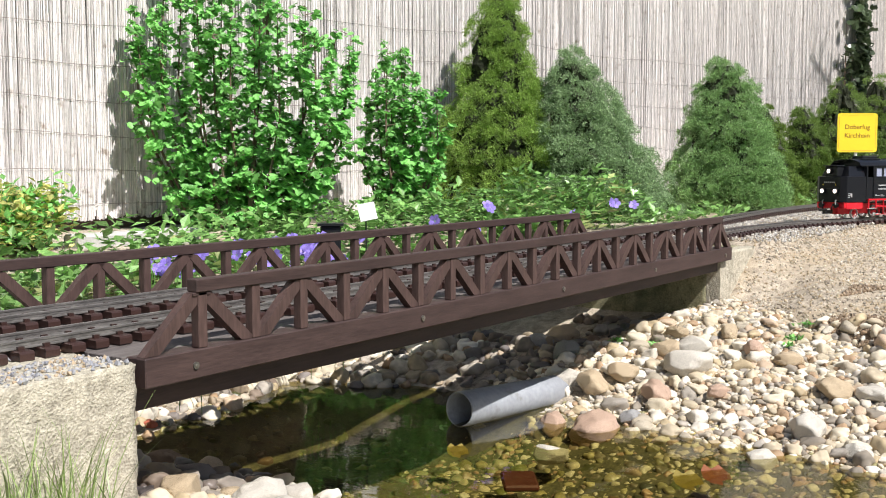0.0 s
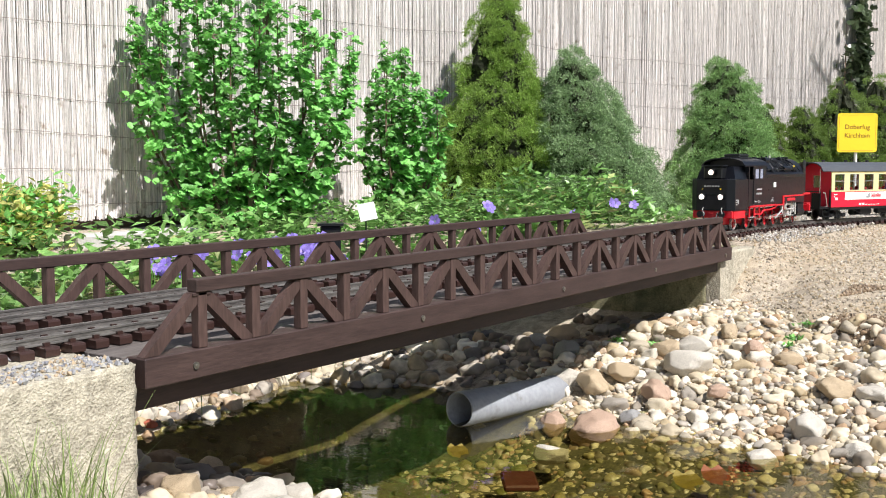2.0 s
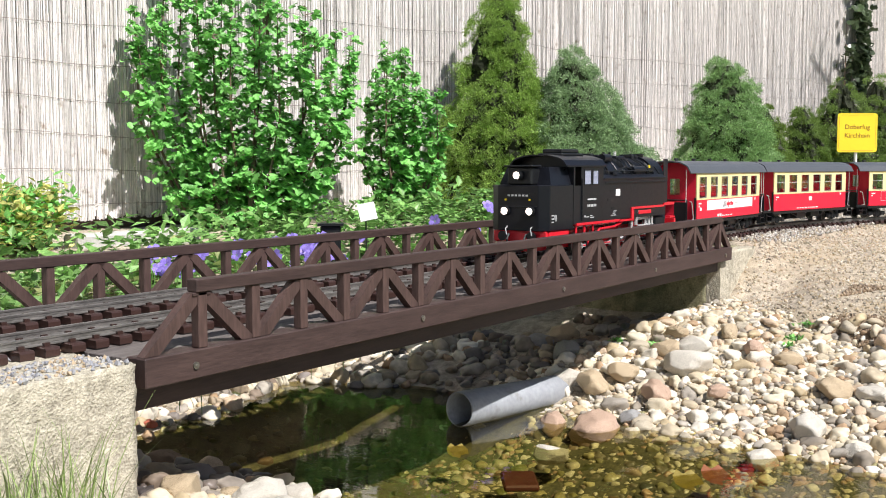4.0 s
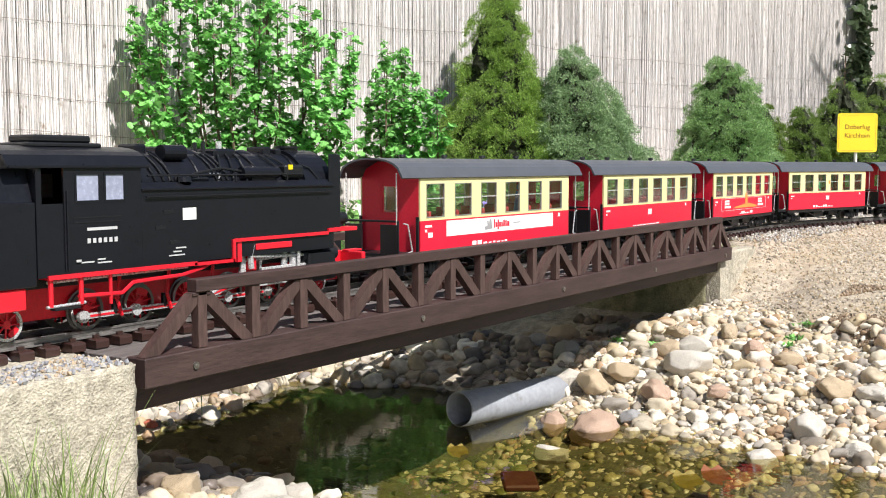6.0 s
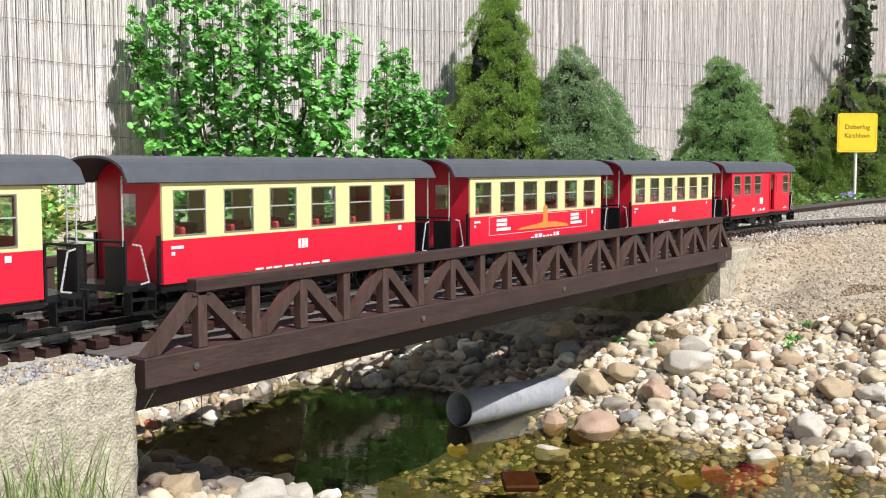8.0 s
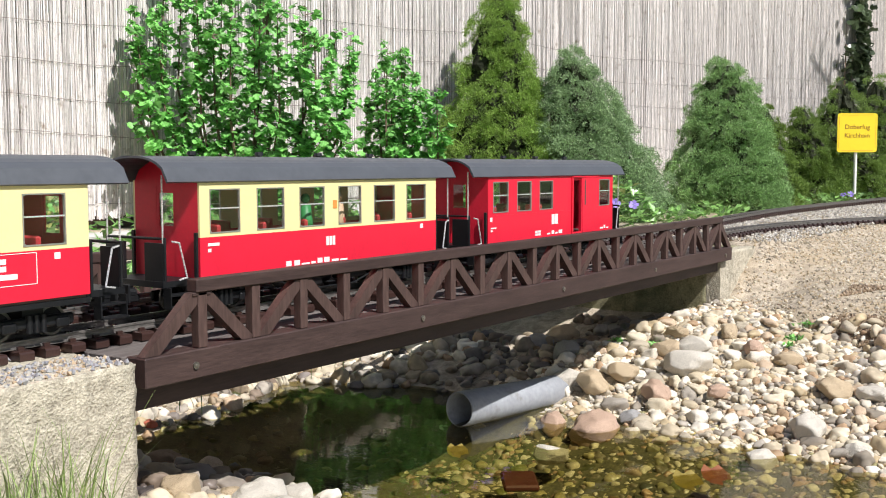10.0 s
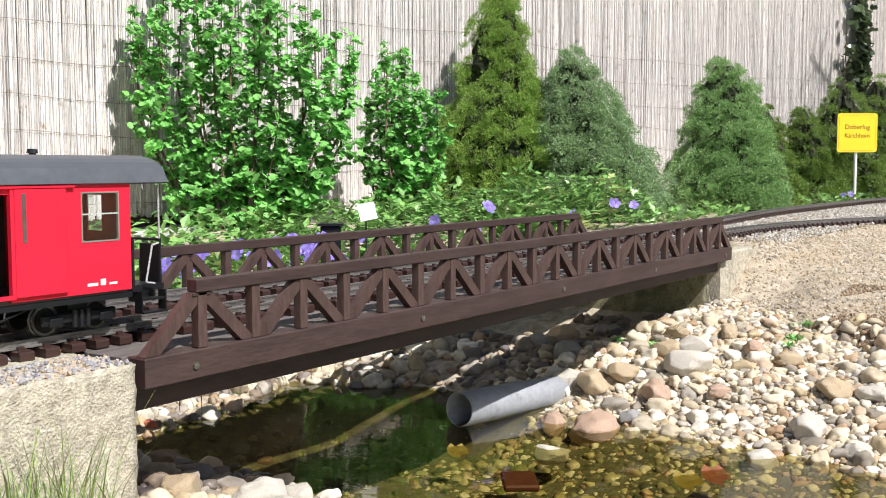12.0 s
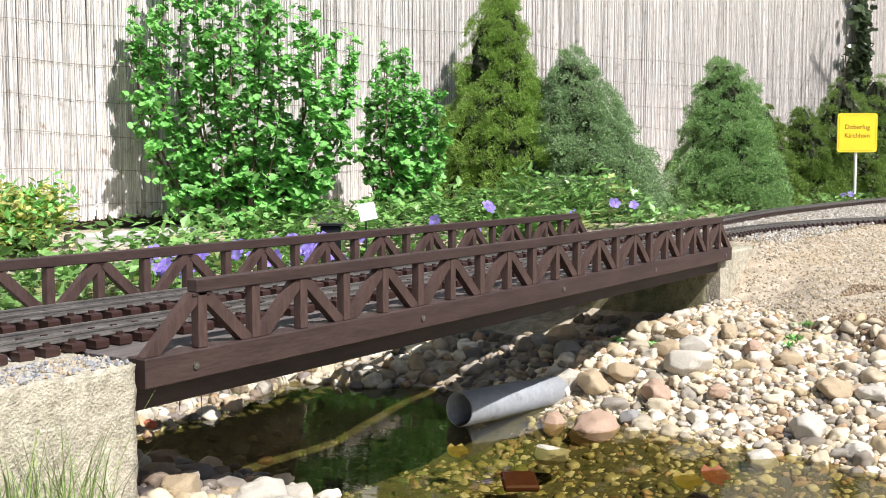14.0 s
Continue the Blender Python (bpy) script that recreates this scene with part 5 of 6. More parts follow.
def chips(name, words, count, region, size, mat, accept, zfun):
    """Small angular chips, joined."""
    base = [Vector(q) for q in ((1, 0, 0), (-1, 0, 0), (0, 1, 0), (0, -1, 0), (0, 0, 0.75), (0, 0, -0.75))]
    tri = [(0, 2, 4), (2, 1, 4), (1, 3, 4), (3, 0, 4), (2, 0, 5), (1, 2, 5), (3, 1, 5), (0, 3, 5)]
    verts, faces = [], []
    made = 0
    while made < count:
        x, y = rng.uniform(region[0], region[1]), rng.uniform(region[2], region[3])
        if not accept(x, y):
            made += 0.05
            continue
        s = rng.uniform(*size) * 0.5
        m = Matrix.Translation(sunk(x, y, zfun(x, y)) + UP * s * 0.3) @ Euler((rng.uniform(0, 6), rng.uniform(0, 6), rng.uniform(0, 6))).to_matrix().to_4x4()
        o = len(verts)
        verts += [m @ (q * s * rng.uniform(0.7, 1.25)) for q in base]
        faces += [(o + a, o + b, o + c) for a, b, c in tri]
        made += 1
    tagged(mesh_part(name, verts, faces, mat), words, "gravel", kind="stuff")


chips("gravel", "beige and grey gravel chips on the embankment", 44000, (0.75, 4.2, -1.25, 0.42), (0.003, 0.010), GRAVEL,
      lambda x, y: (x - 1.67) * 0.58 - (y + 0.12) * 0.81 > 0.0 and not (x < 1.95 and y > -0.115), ground_z)
chips("gravel", "grey and beige gravel between the two tracks", 9000, (1.90, 5.6, -0.20, 0.36), (0.006, 0.011), PALE_GRAVEL, lambda x, y: True, lambda x, y: max(-0.0175, ground_z(x, y)))
chips("earth_clods", "brown earth clods on the gravel slope", 2600, (0.90, 1.75, -0.66, -0.40), (0.004, 0.012), CLOD,
      lambda x, y: noise.noise((x * 5, y * 5, 9)) > 0.05 and (x - 1.67) * 0.58 - (y + 0.12) * 0.81 > 0.06, ground_z)
chips("ballast", "grey and ochre ballast chips beside the sleepers", 900, (-0.45, -0.103, -0.131, -0.060), (0.003, 0.0075), BALLAST,
      lambda x, y: True, lambda x, y: -0.0215 + rng.uniform(0, 0.0025))
chips("ballast", "grey ballast chips between the tracks", 1300, (-0.60, -0.102, -0.03, 0.31), (0.005, 0.010), BALLAST,
      lambda x, y: True, lambda x, y: -0.0205 + rng.uniform(0, 0.003))
chips("gravel", "fine beige gravel in the planting bed", 2500, (-0.3, 1.7, 0.27, 0.75), (0.005, 0.010), GRAVEL, lambda x, y: ground_z(x, y) > -0.13, ground_z)

# the drain pipe
PIPE = material("grey_plastic_pipe", (0.30, 0.31, 0.33), 0.45, vary=0.2, scale=15, patches=0.3, patch_colour=(0.17, 0.16, 0.13), patch_scale=18)


def build_pipe():
    a, b = Vector((0.8327, 0.0879, -0.2759)), Vector((1.3170, 0.0168, -0.2983))
    q = (b - a).to_track_quat("Z", "Y").to_matrix().to_4x4()
    bm = bmesh.new()
    L, n = (b - a).length, 36
    rings = [[bm.verts.new((r * math.cos(k * 2 * math.pi / n), r * math.sin(k * 2 * math.pi / n), z)) for k in range(n)]
             for r, z in ((0.0299, L), (0.0299, 0.001), (0.0305, 0), (0.0324, 0), (0.0330, 0.001), (0.0330, L))]
    for p, s in zip(rings, rings[1:]):
        for k in range(n):
            bm.faces.new((p[k], p[(k + 1) % n], s[(k + 1) % n], s[k]))
    bm.faces.new(rings[0])
    bmesh.ops.recalc_face_normals(bm, faces=bm.faces)
    bmesh.ops.transform(bm, matrix=Matrix.Translation(a) @ q, verts=bm.verts)
    tagged(part("drain_pipe", bm, PIPE, smooth=True), "grey plastic drain pipe lying open-ended above the pond", "pipe")


build_pipe()

# ---- plants ----
OVAL = ([(0, 0, 0), (-0.27, 0.42, 0.06), (0.27, 0.42, 0.06), (0, 0.5, -0.03), (0, 1, -0.06)], [(0, 2, 3), (0, 3, 1), (2, 4, 3), (3, 4, 1)])
LOBED = ([(0, 0, 0), (0.30, 0.10, 0.03), (0.52, 0.38, 0.05), (0.30, 0.52, 0.0), (0.36, 0.86, 0.03), (0, 1.02, -0.08), (-0.36, 0.86, 0.03), (-0.30, 0.52, 0.0), (-0.52, 0.38, 0.05), (-0.30, 0.10, 0.03), (0, 0.5, -0.05)],
         [(10, i, i + 1) for i in range(0, 9)] + [(10, 9, 0)])
SPRIG = ([(0, 0, 0)] + [q for k in range(7) for q in ((0.16 * math.cos(k * 0.9) + 0.02, 0.25 + 0.10 * k, 0.16 * math.sin(k * 0.9)),
                                                         (0.42 * math.cos(k * 0.9), 0.55 + 0.10 * k, 0.42 * math.sin(k * 0.9)),
                                                         (0.10 * math.cos(k * 0.9 + 0.7), 0.32 + 0.10 * k, 0.16 * math.sin(k * 0.9 + 0.7)))],
         [(3 * k + 1, 3 * k + 2, 3 * k + 3) for k in range(7)])


def leaf_cloud(spots, shape):
    """spots: (place, way the leaf points, size, roll). Returns vertices and faces."""
    tv = np.array(shape[0])
    verts, faces = [], []
    for p, w, s, roll in spots:
        y = w.normalized()
        x = y.cross(UP)
        x = x.normalized() if x.length > 1e-3 else Vector((1, 0, 0))
        z = x.cross(y)
        c, d = math.cos(roll), math.sin(roll)
        xa, za = x * c + z * d, z * c - x * d
        m = np.array([[*(xa * s)], [*(y * s)], [*(za * s)]])
        o = len(verts)
        verts += (tv @ m + np.array(p)).tolist()
        faces += [tuple(o + q for q in f) for f in shape[1]]
    return verts, faces


BUSH_LEAF = leaf_material("bush_leaf", (0.11, 0.37, 0.055), (0.29, 0.62, 0.18))
BARK = material("grey_brown_bark", (0.16, 0.11, 0.075), 0.9, vary=0.4, scale=40, stretch=(1, 1, 0.2), bump=0.002)
SPRUCE = leaf_material("spruce_needles", (0.12, 0.235, 0.035), (0.36, 0.52, 0.11), 0.4, 0.55)
BLUE_SPRUCE = leaf_material("blue_spruce_needles", (0.13, 0.24, 0.09), (0.42, 0.56, 0.30), 0.4, 0.55)
GREEN_SPRUCE = leaf_material("green_spruce_needles", (0.12, 0.25, 0.07), (0.38, 0.57, 0.23), 0.4, 0.55)
DARK_SPRUCE = leaf_material("dark_spruce_needles", (0.10, 0.18, 0.035), (0.23, 0.34, 0.07), 0.4, 0.55)
CORE = material("crown_inner_shade", (0.025, 0.03, 0.012), 0.95, vary=0.4, scale=30, bump=0.01)
PERI_LEAF = leaf_material("periwinkle_leaf", (0.09, 0.23, 0.05), (0.27, 0.46, 0.14), 0.5, 0.3)
PALE_LEAF = leaf_material("pale_variegated_leaf", (0.28, 0.34, 0.13), (0.42, 0.45, 0.18), 0.45, 0.35)
GOLD_LEAF = leaf_material("gold_edged_leaf", (0.50, 0.50, 0.12), (0.72, 0.68, 0.26), 0.4, 0.35)
FLOWER = leaf_material("violet_petal", (0.22, 0.15, 0.62), (0.38, 0.28, 0.78), 0.25, 0.5)
IVY = leaf_material("dark_ivy_leaf", (0.035, 0.065, 0.025), (0.09, 0.12, 0.06), 0.5, 0.35)
GRASS = leaf_material("grass_blade", (0.16, 0.26, 0.06), (0.38, 0.48, 0.18), 0.4, 0.4)


def shrub(name, x, y, stems, half, deep, height, leaves, leaf, words, seed, mat):
    """Upright shrub: many stems, short side twigs, lobed leaves along them."""
    r = random.Random(seed)
    t = empty(name, Matrix.Translation((x, y, ground_z(x, y))))
    tagged(t, words, "shrub")
    side = Vector((0.556, -0.831, 0))
    back = Vector((0.831, 0.556, 0))
    wood = bmesh.new()
    spots = []
    twigs = []
    for i in range(stems):
        u = -1 + 2 * (i + r.random()) / stems
        base = side * u * half * 0.42 + back * r.uniform(-0.3, 0.3) * deep
        top = side * u * half * r.uniform(0.85, 1.05) + back * r.uniform(-1, 1) * deep + UP * height(u, r)
        mid = base.lerp(top, 0.5) + side * u * half * 0.22 + Vector((r.uniform(-0.02, 0.02), r.uniform(-0.02, 0.02), 0))
        line = [base.lerp(mid, k / 4) for k in range(4)] + [mid.lerp(top, k / 4) for k in range(5)]
        for k, (a, b) in enumerate(zip(line, line[1:])):
            rod(wood, a, b, 0.0055 * (1 - k / 10), 0.0055 * (1 - (k + 1) / 10), n=5, caps=False)
        for k in range(32):
            f = 0.03 + 0.97 * k / 31
            j = f * 7.99
            p = line[int(j)].lerp(line[int(j) + 1], j - int(j))
            out = Vector((r.gauss(0, 1), r.gauss(0, 1), r.uniform(0.0, 0.9))).normalized()
            q = p + out * r.uniform(0.02, 0.10) * (1.15 - 0.75 * f)
            twigs.append((p, q, f))
    for p, q, f in twigs:
        rod(wood, p, q, 0.0016, 0.0008, n=3, caps=False)
        for k in range(r.randint(*leaves)):
            g = r.uniform(0.25, 1.1)
            w = Vector((r.gauss(0, 0.8) - 0.3, r.gauss(0, 0.8) - 0.7, r.uniform(-1.2, -0.05)))
            spots.append((p.lerp(q, g) + Vector((r.gauss(0, 0.006), r.gauss(0, 0.006), r.gauss(0, 0.006))), w, leaf * r.uniform(0.6, 1.25) * (1.1 - 0.35 * f), r.uniform(-0.7, 0.7)))
    part("branchwork", wood, BARK, t, "brown woody stems")
    v, f = leaf_cloud(spots, LOBED)
    tagged(mesh_part("foliage", v, f, mat, t, "fresh green lobed leaves"), kind="stuff")


def conifer(x, y, height, half, words, seed, mat, lean=(0, 0), sprigs=5200, size=0.030, profile=0.85, group="dwarf spruces by the fence", lobes=()):
    """A dense dwarf spruce: trunk, dark shell for the crown's inner shade, thousands of needle sprigs in clumps."""
    r = random.Random(seed)
    z0 = ground_z(x, y) - 0.01
    t = empty("dwarf_spruce", Matrix.Translation((x, y, z0)))
    tagged(t, words, "conifer", group=group)
    part("trunk", rod(bmesh.new(), (0, 0, -0.02), (lean[0] * 0.8, lean[1] * 0.8, height * 0.9), 0.018, 0.003, n=8), BARK, t, "short brown trunk")
    off = Vector((seed * 3.7, seed * 1.3, 0))
    def radius(f, a):
        """f: 0 at the foot, 1 at the tip."""
        b = half * ((1 - f) ** profile) * (0.80 + 0.20 * smooth01(0.0, 0.10, f))
        p = Vector((math.cos(a) * 1.6, math.sin(a) * 1.6, f * 5)) + off
        b *= 1 + 0.20 * noise.noise(p) + 0.48 * noise.noise(p * 2.6) + 0.22 * noise.noise(p * 6)
        for la, lf, lw, amount in lobes:
            d = math.atan2(math.sin(a - la), math.cos(a - la))
            b *= 1 + amount * math.exp(-(d / 0.8) ** 2 - ((f - lf) / lw) ** 2)
        return b
    def spot(f, a, k):
        q = radius(f, a) * k
        return Vector((q * math.cos(a) + lean[0] * f, q * math.sin(a) + lean[1] * f, f * height))
    # closed dark shell, added as the shade between the needle clumps
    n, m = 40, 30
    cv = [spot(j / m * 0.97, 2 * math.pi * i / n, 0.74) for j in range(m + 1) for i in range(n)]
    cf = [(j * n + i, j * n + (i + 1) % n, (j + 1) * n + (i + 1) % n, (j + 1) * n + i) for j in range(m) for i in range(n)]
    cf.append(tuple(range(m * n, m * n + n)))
    tagged(mesh_part("crown_core", cv, cf, CORE, t, "dark shell that stands in for shade inside the crown"))
    spots = []
    lump = half * 0.17
    while len(spots) < sprigs:
        f = 1 - math.sqrt(r.random()) if r.random() < 0.88 else r.random()
        a = r.uniform(0, 2 * math.pi)
        if math.cos(a - math.atan2(-0.556, -0.831)) < -0.35 and r.random() < 0.8:
            continue
        c = spot(f, a, r.uniform(0.80, 0.92))
        out = Vector((math.cos(a), math.sin(a), 0.45 + 0.8 * f)).normalized()
        size_c = lump * r.uniform(0.6, 1.25) * (1.1 - 0.5 * f)
        for _ in range(38):
            w = (out + Vector((r.gauss(0, 0.6), r.gauss(0, 0.6), r.gauss(0, 0.5)))).normalized()
            spots.append((c + w * size_c * r.uniform(0.45, 1.0), w + UP * 0.25, size * r.uniform(0.55, 1.05) * (1.0 - 0.25 * f), r.uniform(0, 6)))
    v, f = leaf_cloud(spots, SPRIG)
    tagged(mesh_part("needles", v, f, mat, t), kind="stuff")


shrub("currant_bush", 1.395, 1.183, 21, 0.335, 0.10, lambda u, r: r.uniform(0.46, 0.84) * (1 - 0.20 * max(0, u) - 0.25 * max(0, -u - 0.55)), (10, 14), 0.0245,
      "tall bright green currant bush against the reed fence", 3, BUSH_LEAF)
shrub("currant_bush", 1.93, 1.02, 11, 0.120, 0.07, lambda u, r: r.uniform(0.42, 0.56) * (1 - 0.12 * abs(u)), (9, 13), 0.0225,
      "smaller green currant bush beside the tall one", 8, BUSH_LEAF)
conifer(2.62, 1.08, 0.87, 0.235, "tall olive green dwarf spruce before the fence", 2, SPRUCE, (0.02, 0.0), 25000, 0.026, 0.66, lobes=((4.2, 0.25, 0.2, 0.10),))
conifer(2.775, 0.735, 0.62, 0.262, "broad blue-green dwarf spruce", 5, BLUE_SPRUCE, (-0.06, 0.095), 26000, 0.026, 0.68)
conifer(3.72, 0.58, 0.655, 0.235, "blue-green dwarf spruce behind the track", 7, GREEN_SPRUCE, (0.0, 0.02), 25000, 0.028, 0.50)
conifer(4.64, 0.66, 0.50, 0.17, "small dark spruce in the gap", 9, DARK_SPRUCE, (-0.02, 0.03), 6000, 0.032, 0.75)
conifer(4.98, 0.56, 0.52, 0.21, "dark green spruce behind the yellow sign", 12, DARK_SPRUCE, (-0.03, 0.04), 7500, 0.033, 0.75)
conifer(5.48, 0.50, 0.68, 0.27, "large dark green spruce near the ivy", 14, DARK_SPRUCE, (0.0, 0.03), 9000, 0.036, 0.65)
conifer(5.74, 0.36, 0.71, 0.27, "dark green spruce at the track's far end", 17, DARK_SPRUCE, (0.0, 0.03), 9000, 0.036, 0.6)


def ground_cover(name, words, regions, count, leaf, mat, seed, shape=OVAL):
    r = random.Random(seed)
    spots = []
    for x0, x1, y0, y1, h, share in regions:
        for _ in range(int(count * share)):
            x, y = r.uniform(x0, x1), r.uniform(y0, y1)
            z = ground_z(x, y)
            k = max(0.1, 0.75 + 0.9 * noise.noise((x * 6, y * 6, 2)))
            z += h * k * r.random() ** 0.6
            spots.append((sunk(x, y, ground_z(x, y)) + UP * (z - ground_z(x, y)), Vector((r.gauss(0, 1), r.gauss(0, 1) - 0.3, r.uniform(-0.1, 0.8))), leaf * r.uniform(0.6, 1.3), r.uniform(-0.6, 0.6)))
    v, f = leaf_cloud(spots, shape)
    tagged(mesh_part(name, v, f, mat), words, "plants", kind="stuff")


BED = [(0.10, 1.35, 0.33, 0.46, 0.06, 0.16), (0.15, 1.25, 0.42, 0.95, 0.085, 0.30), (1.25, 2.45, 0.40, 0.72, 0.15, 0.46), (1.0, 2.2, 0.7, 1.0, 0.10, 0.16), (2.4, 3.5, 0.36, 0.50, 0.06, 0.05), (4.2, 5.6, 0.30, 0.42, 0.06, 0.05)]
ground_cover("ground_cover", "glossy green periwinkle leaves along the bed", BED, 7500, 0.034, PERI_LEAF, 21)
ground_cover("ground_cover", "pale variegated leaves in the bed", [(0.15, 0.95, 0.40, 0.80, 0.06, 0.5), (1.3, 2.3, 0.38, 0.65, 0.125, 0.5)], 900, 0.036, PALE_LEAF, 22)


def flower(x, y, z, size, r):
    """A five-petalled periwinkle flower on its stalk."""
    t = empty("periwinkle_flower", Matrix.Translation((x, y, min(z - 0.01, sunk(x, y, ground_z(x, y)).z))))
    tagged(t, "violet five-petalled periwinkle flower in the bed", "flower", group="periwinkle flowers")
    h = z - t.matrix_world.translation.z
    part("stalk", rod(bmesh.new(), (0, 0, 0), (0, 0, h), 0.0009, n=4), PERI_LEAF, t)
    face = Vector((-0.75, -0.6, 0.45)) + Vector((r.gauss(0, 0.3), r.gauss(0, 0.3), r.gauss(0, 0.3)))
    q = face.to_track_quat("Z", "Y").to_matrix().to_4x4()
    for k in range(5):
        bm = bmesh.new()
        a = k * 2 * math.pi / 5
        m = Matrix.Translation((0, 0, h)) @ q @ Matrix.Rotation(a, 4, "Z")
        vs = [bm.verts.new(m @ (Vector(c) * size)) for c in ((0.03, 0, 0), (0.28, -0.24, 0.05), (0.52, -0.20, 0.08), (0.56, 0.12, 0.07), (0.34, 0.22, 0.05))]
        bm.faces.new(vs)
        part("petal", bm, FLOWER, t)


r = random.Random(4)
for i in range(44):
    x = r.uniform(0.36, 0.95)
    flower(x, r.uniform(0.40, 0.52), -0.04 + r.uniform(0.020, 0.070), r.uniform(0.017, 0.029), r)
for x, y, z in ((1.62, 0.50, 0.075), (1.64, 0.52, 0.080), (2.16, 0.40, 0.075), (2.19, 0.40, 0.072), (2.28, 0.38, 0.065), (1.95, 0.42, 0.045), (1.30, 0.46, 0.055), (0.96, 0.42, 0.03), (1.42, 0.42, 0.03), (1.55, 0.40, 0.02), (4.75, 0.33, 0.04), (4.9, 0.33, 0.04)):
    flower(x, y, z - 0.012, 0.030, r)


def gold_shrub():
    """Low evergreen with gold-edged leaves."""
    r = random.Random(31)
    t = empty("gold_leaved_shrub", Matrix.Translation((0.60, 1.00, ground_z(0.60, 1.0))))
    tagged(t, "low evergreen shrub with yellow and green leaves", "shrub")
    wood = bmesh.new()
    green, gold = [], []
    side = Vector((0.556, -0.831, 0))
    for i in range(110):
        top = side * r.uniform(-0.34, 0.02) + Vector((0.831, 0.556, 0)) * r.uniform(-0.12, 0.12) + UP * r.uniform(0.02, 0.135)
        rod(wood, top * 0.15, top, 0.002, 0.001, n=4, caps=False)
        for k in range(44):
            p = top * r.uniform(0.70, 1.05) + Vector((r.gauss(0, 0.020), r.gauss(0, 0.020), r.gauss(0, 0.016)))
            (gold if r.random() < 0.5 else green).append((p, Vector((r.gauss(0, 1), r.gauss(0, 1), r.uniform(-0.2, 1))), r.uniform(0.016, 0.030), r.uniform(-0.7, 0.7)))
    part("branchwork", wood, BARK, t)
    tagged(mesh_part("foliage", *leaf_cloud(green, OVAL), BUSH_LEAF, t, "green leaves"), kind="stuff")
    tagged(mesh_part("foliage", *leaf_cloud(gold, OVAL), GOLD_LEAF, t, "yellow leaves"), kind="stuff")


gold_shrub()


def ivy(x, y, z0, z1, half, count, leaf, seed, words, mat):
    r = random.Random(seed)
    t = empty("ivy", Matrix.Translation((x, y, z0)))
    tagged(t, words, "climbing plant")
    d = (FENCE_B - FENCE_A).normalized()
    wood, spots = bmesh.new(), []
    for k in range(3):
        u = r.uniform(-0.5, 0.5) * half
        rod(wood, d * u, d * (u + r.uniform(-0.3, 0.3) * half) + UP * (z1 - z0), 0.004, n=5)
    for _ in range(count):
        p = d * r.gauss(0, half * 0.5) + UP * r.uniform(0, z1 - z0) + Vector((-0.1, -0.6, 0)) * r.uniform(0, 0.05)
        spots.append((p, Vector((r.gauss(0, 0.6), r.gauss(0, 0.6), -r.random())), leaf * r.uniform(0.6, 1.2), r.uniform(-1, 1)))
    part("branchwork", wood, BARK, t)
    tagged(mesh_part("foliage", *leaf_cloud(spots, LOBED), mat, t), kind="stuff")


fence_y = lambda x: FENCE_A.y + (x - FENCE_A.x) * (FENCE_B.y - FENCE_A.y) / (FENCE_B.x - FENCE_A.x)
ivy(6.55, fence_y(6.55) - 0.06, 0.60, 1.75, 0.12, 420, 0.062, 41, "dark ivy climbing the reed fence", IVY)
ivy(6.40, fence_y(6.40) - 0.05, 0.62, 0.95, 0.16, 70, 0.05, 43, "sparse dark ivy on the reed fence", IVY)
ivy(1.74, fence_y(1.74) - 0.04, 0.50, 1.15, 0.035, 150, 0.030, 42, "slim green climbing shoots on the fence", BUSH_LEAF)


def shade_tree():
    """A slender garden tree beside the railway, its bare twigs over the bend."""
    r = random.Random(77)
    t = empty("garden_tree", Matrix.Translation((5.85, -0.88, ground_z(5.85, -0.88))))
    tagged(t, "slender bare-twigged garden tree beside the railway", "tree")
    trunk = bmesh.new()
    line = [Vector((0.03 * math.sin(k), 0.02 * math.cos(k * 1.7), 0.42 * k)) for k in range(8)]
    for k, (p, q) in enumerate(zip(line, line[1:])):
        rod(trunk, p, q, 0.040 - 0.004 * k, 0.036 - 0.004 * k, n=8, caps=False)
    part("trunk", trunk, BARK, t)
    for k in range(9):
        limb = bmesh.new()
        p = line[6].lerp(line[7], r.random()) - UP * 0.1
        q = p + Vector((r.uniform(-0.75, 0.65), r.uniform(-0.25, 0.25), r.uniform(0.05, 0.42)))
        rod(limb, p, q, 0.013, 0.006, n=6, caps=False)
        for _ in range(13):
            u = p.lerp(q, r.uniform(0.25, 1.0))
            w = u + Vector((r.gauss(0, 0.13), r.gauss(0, 0.08), r.gauss(0.04, 0.12)))
            rod(limb, u, w, 0.0055, 0.002, n=4, caps=False)
        part("limb", limb, BARK, t)


shade_tree()


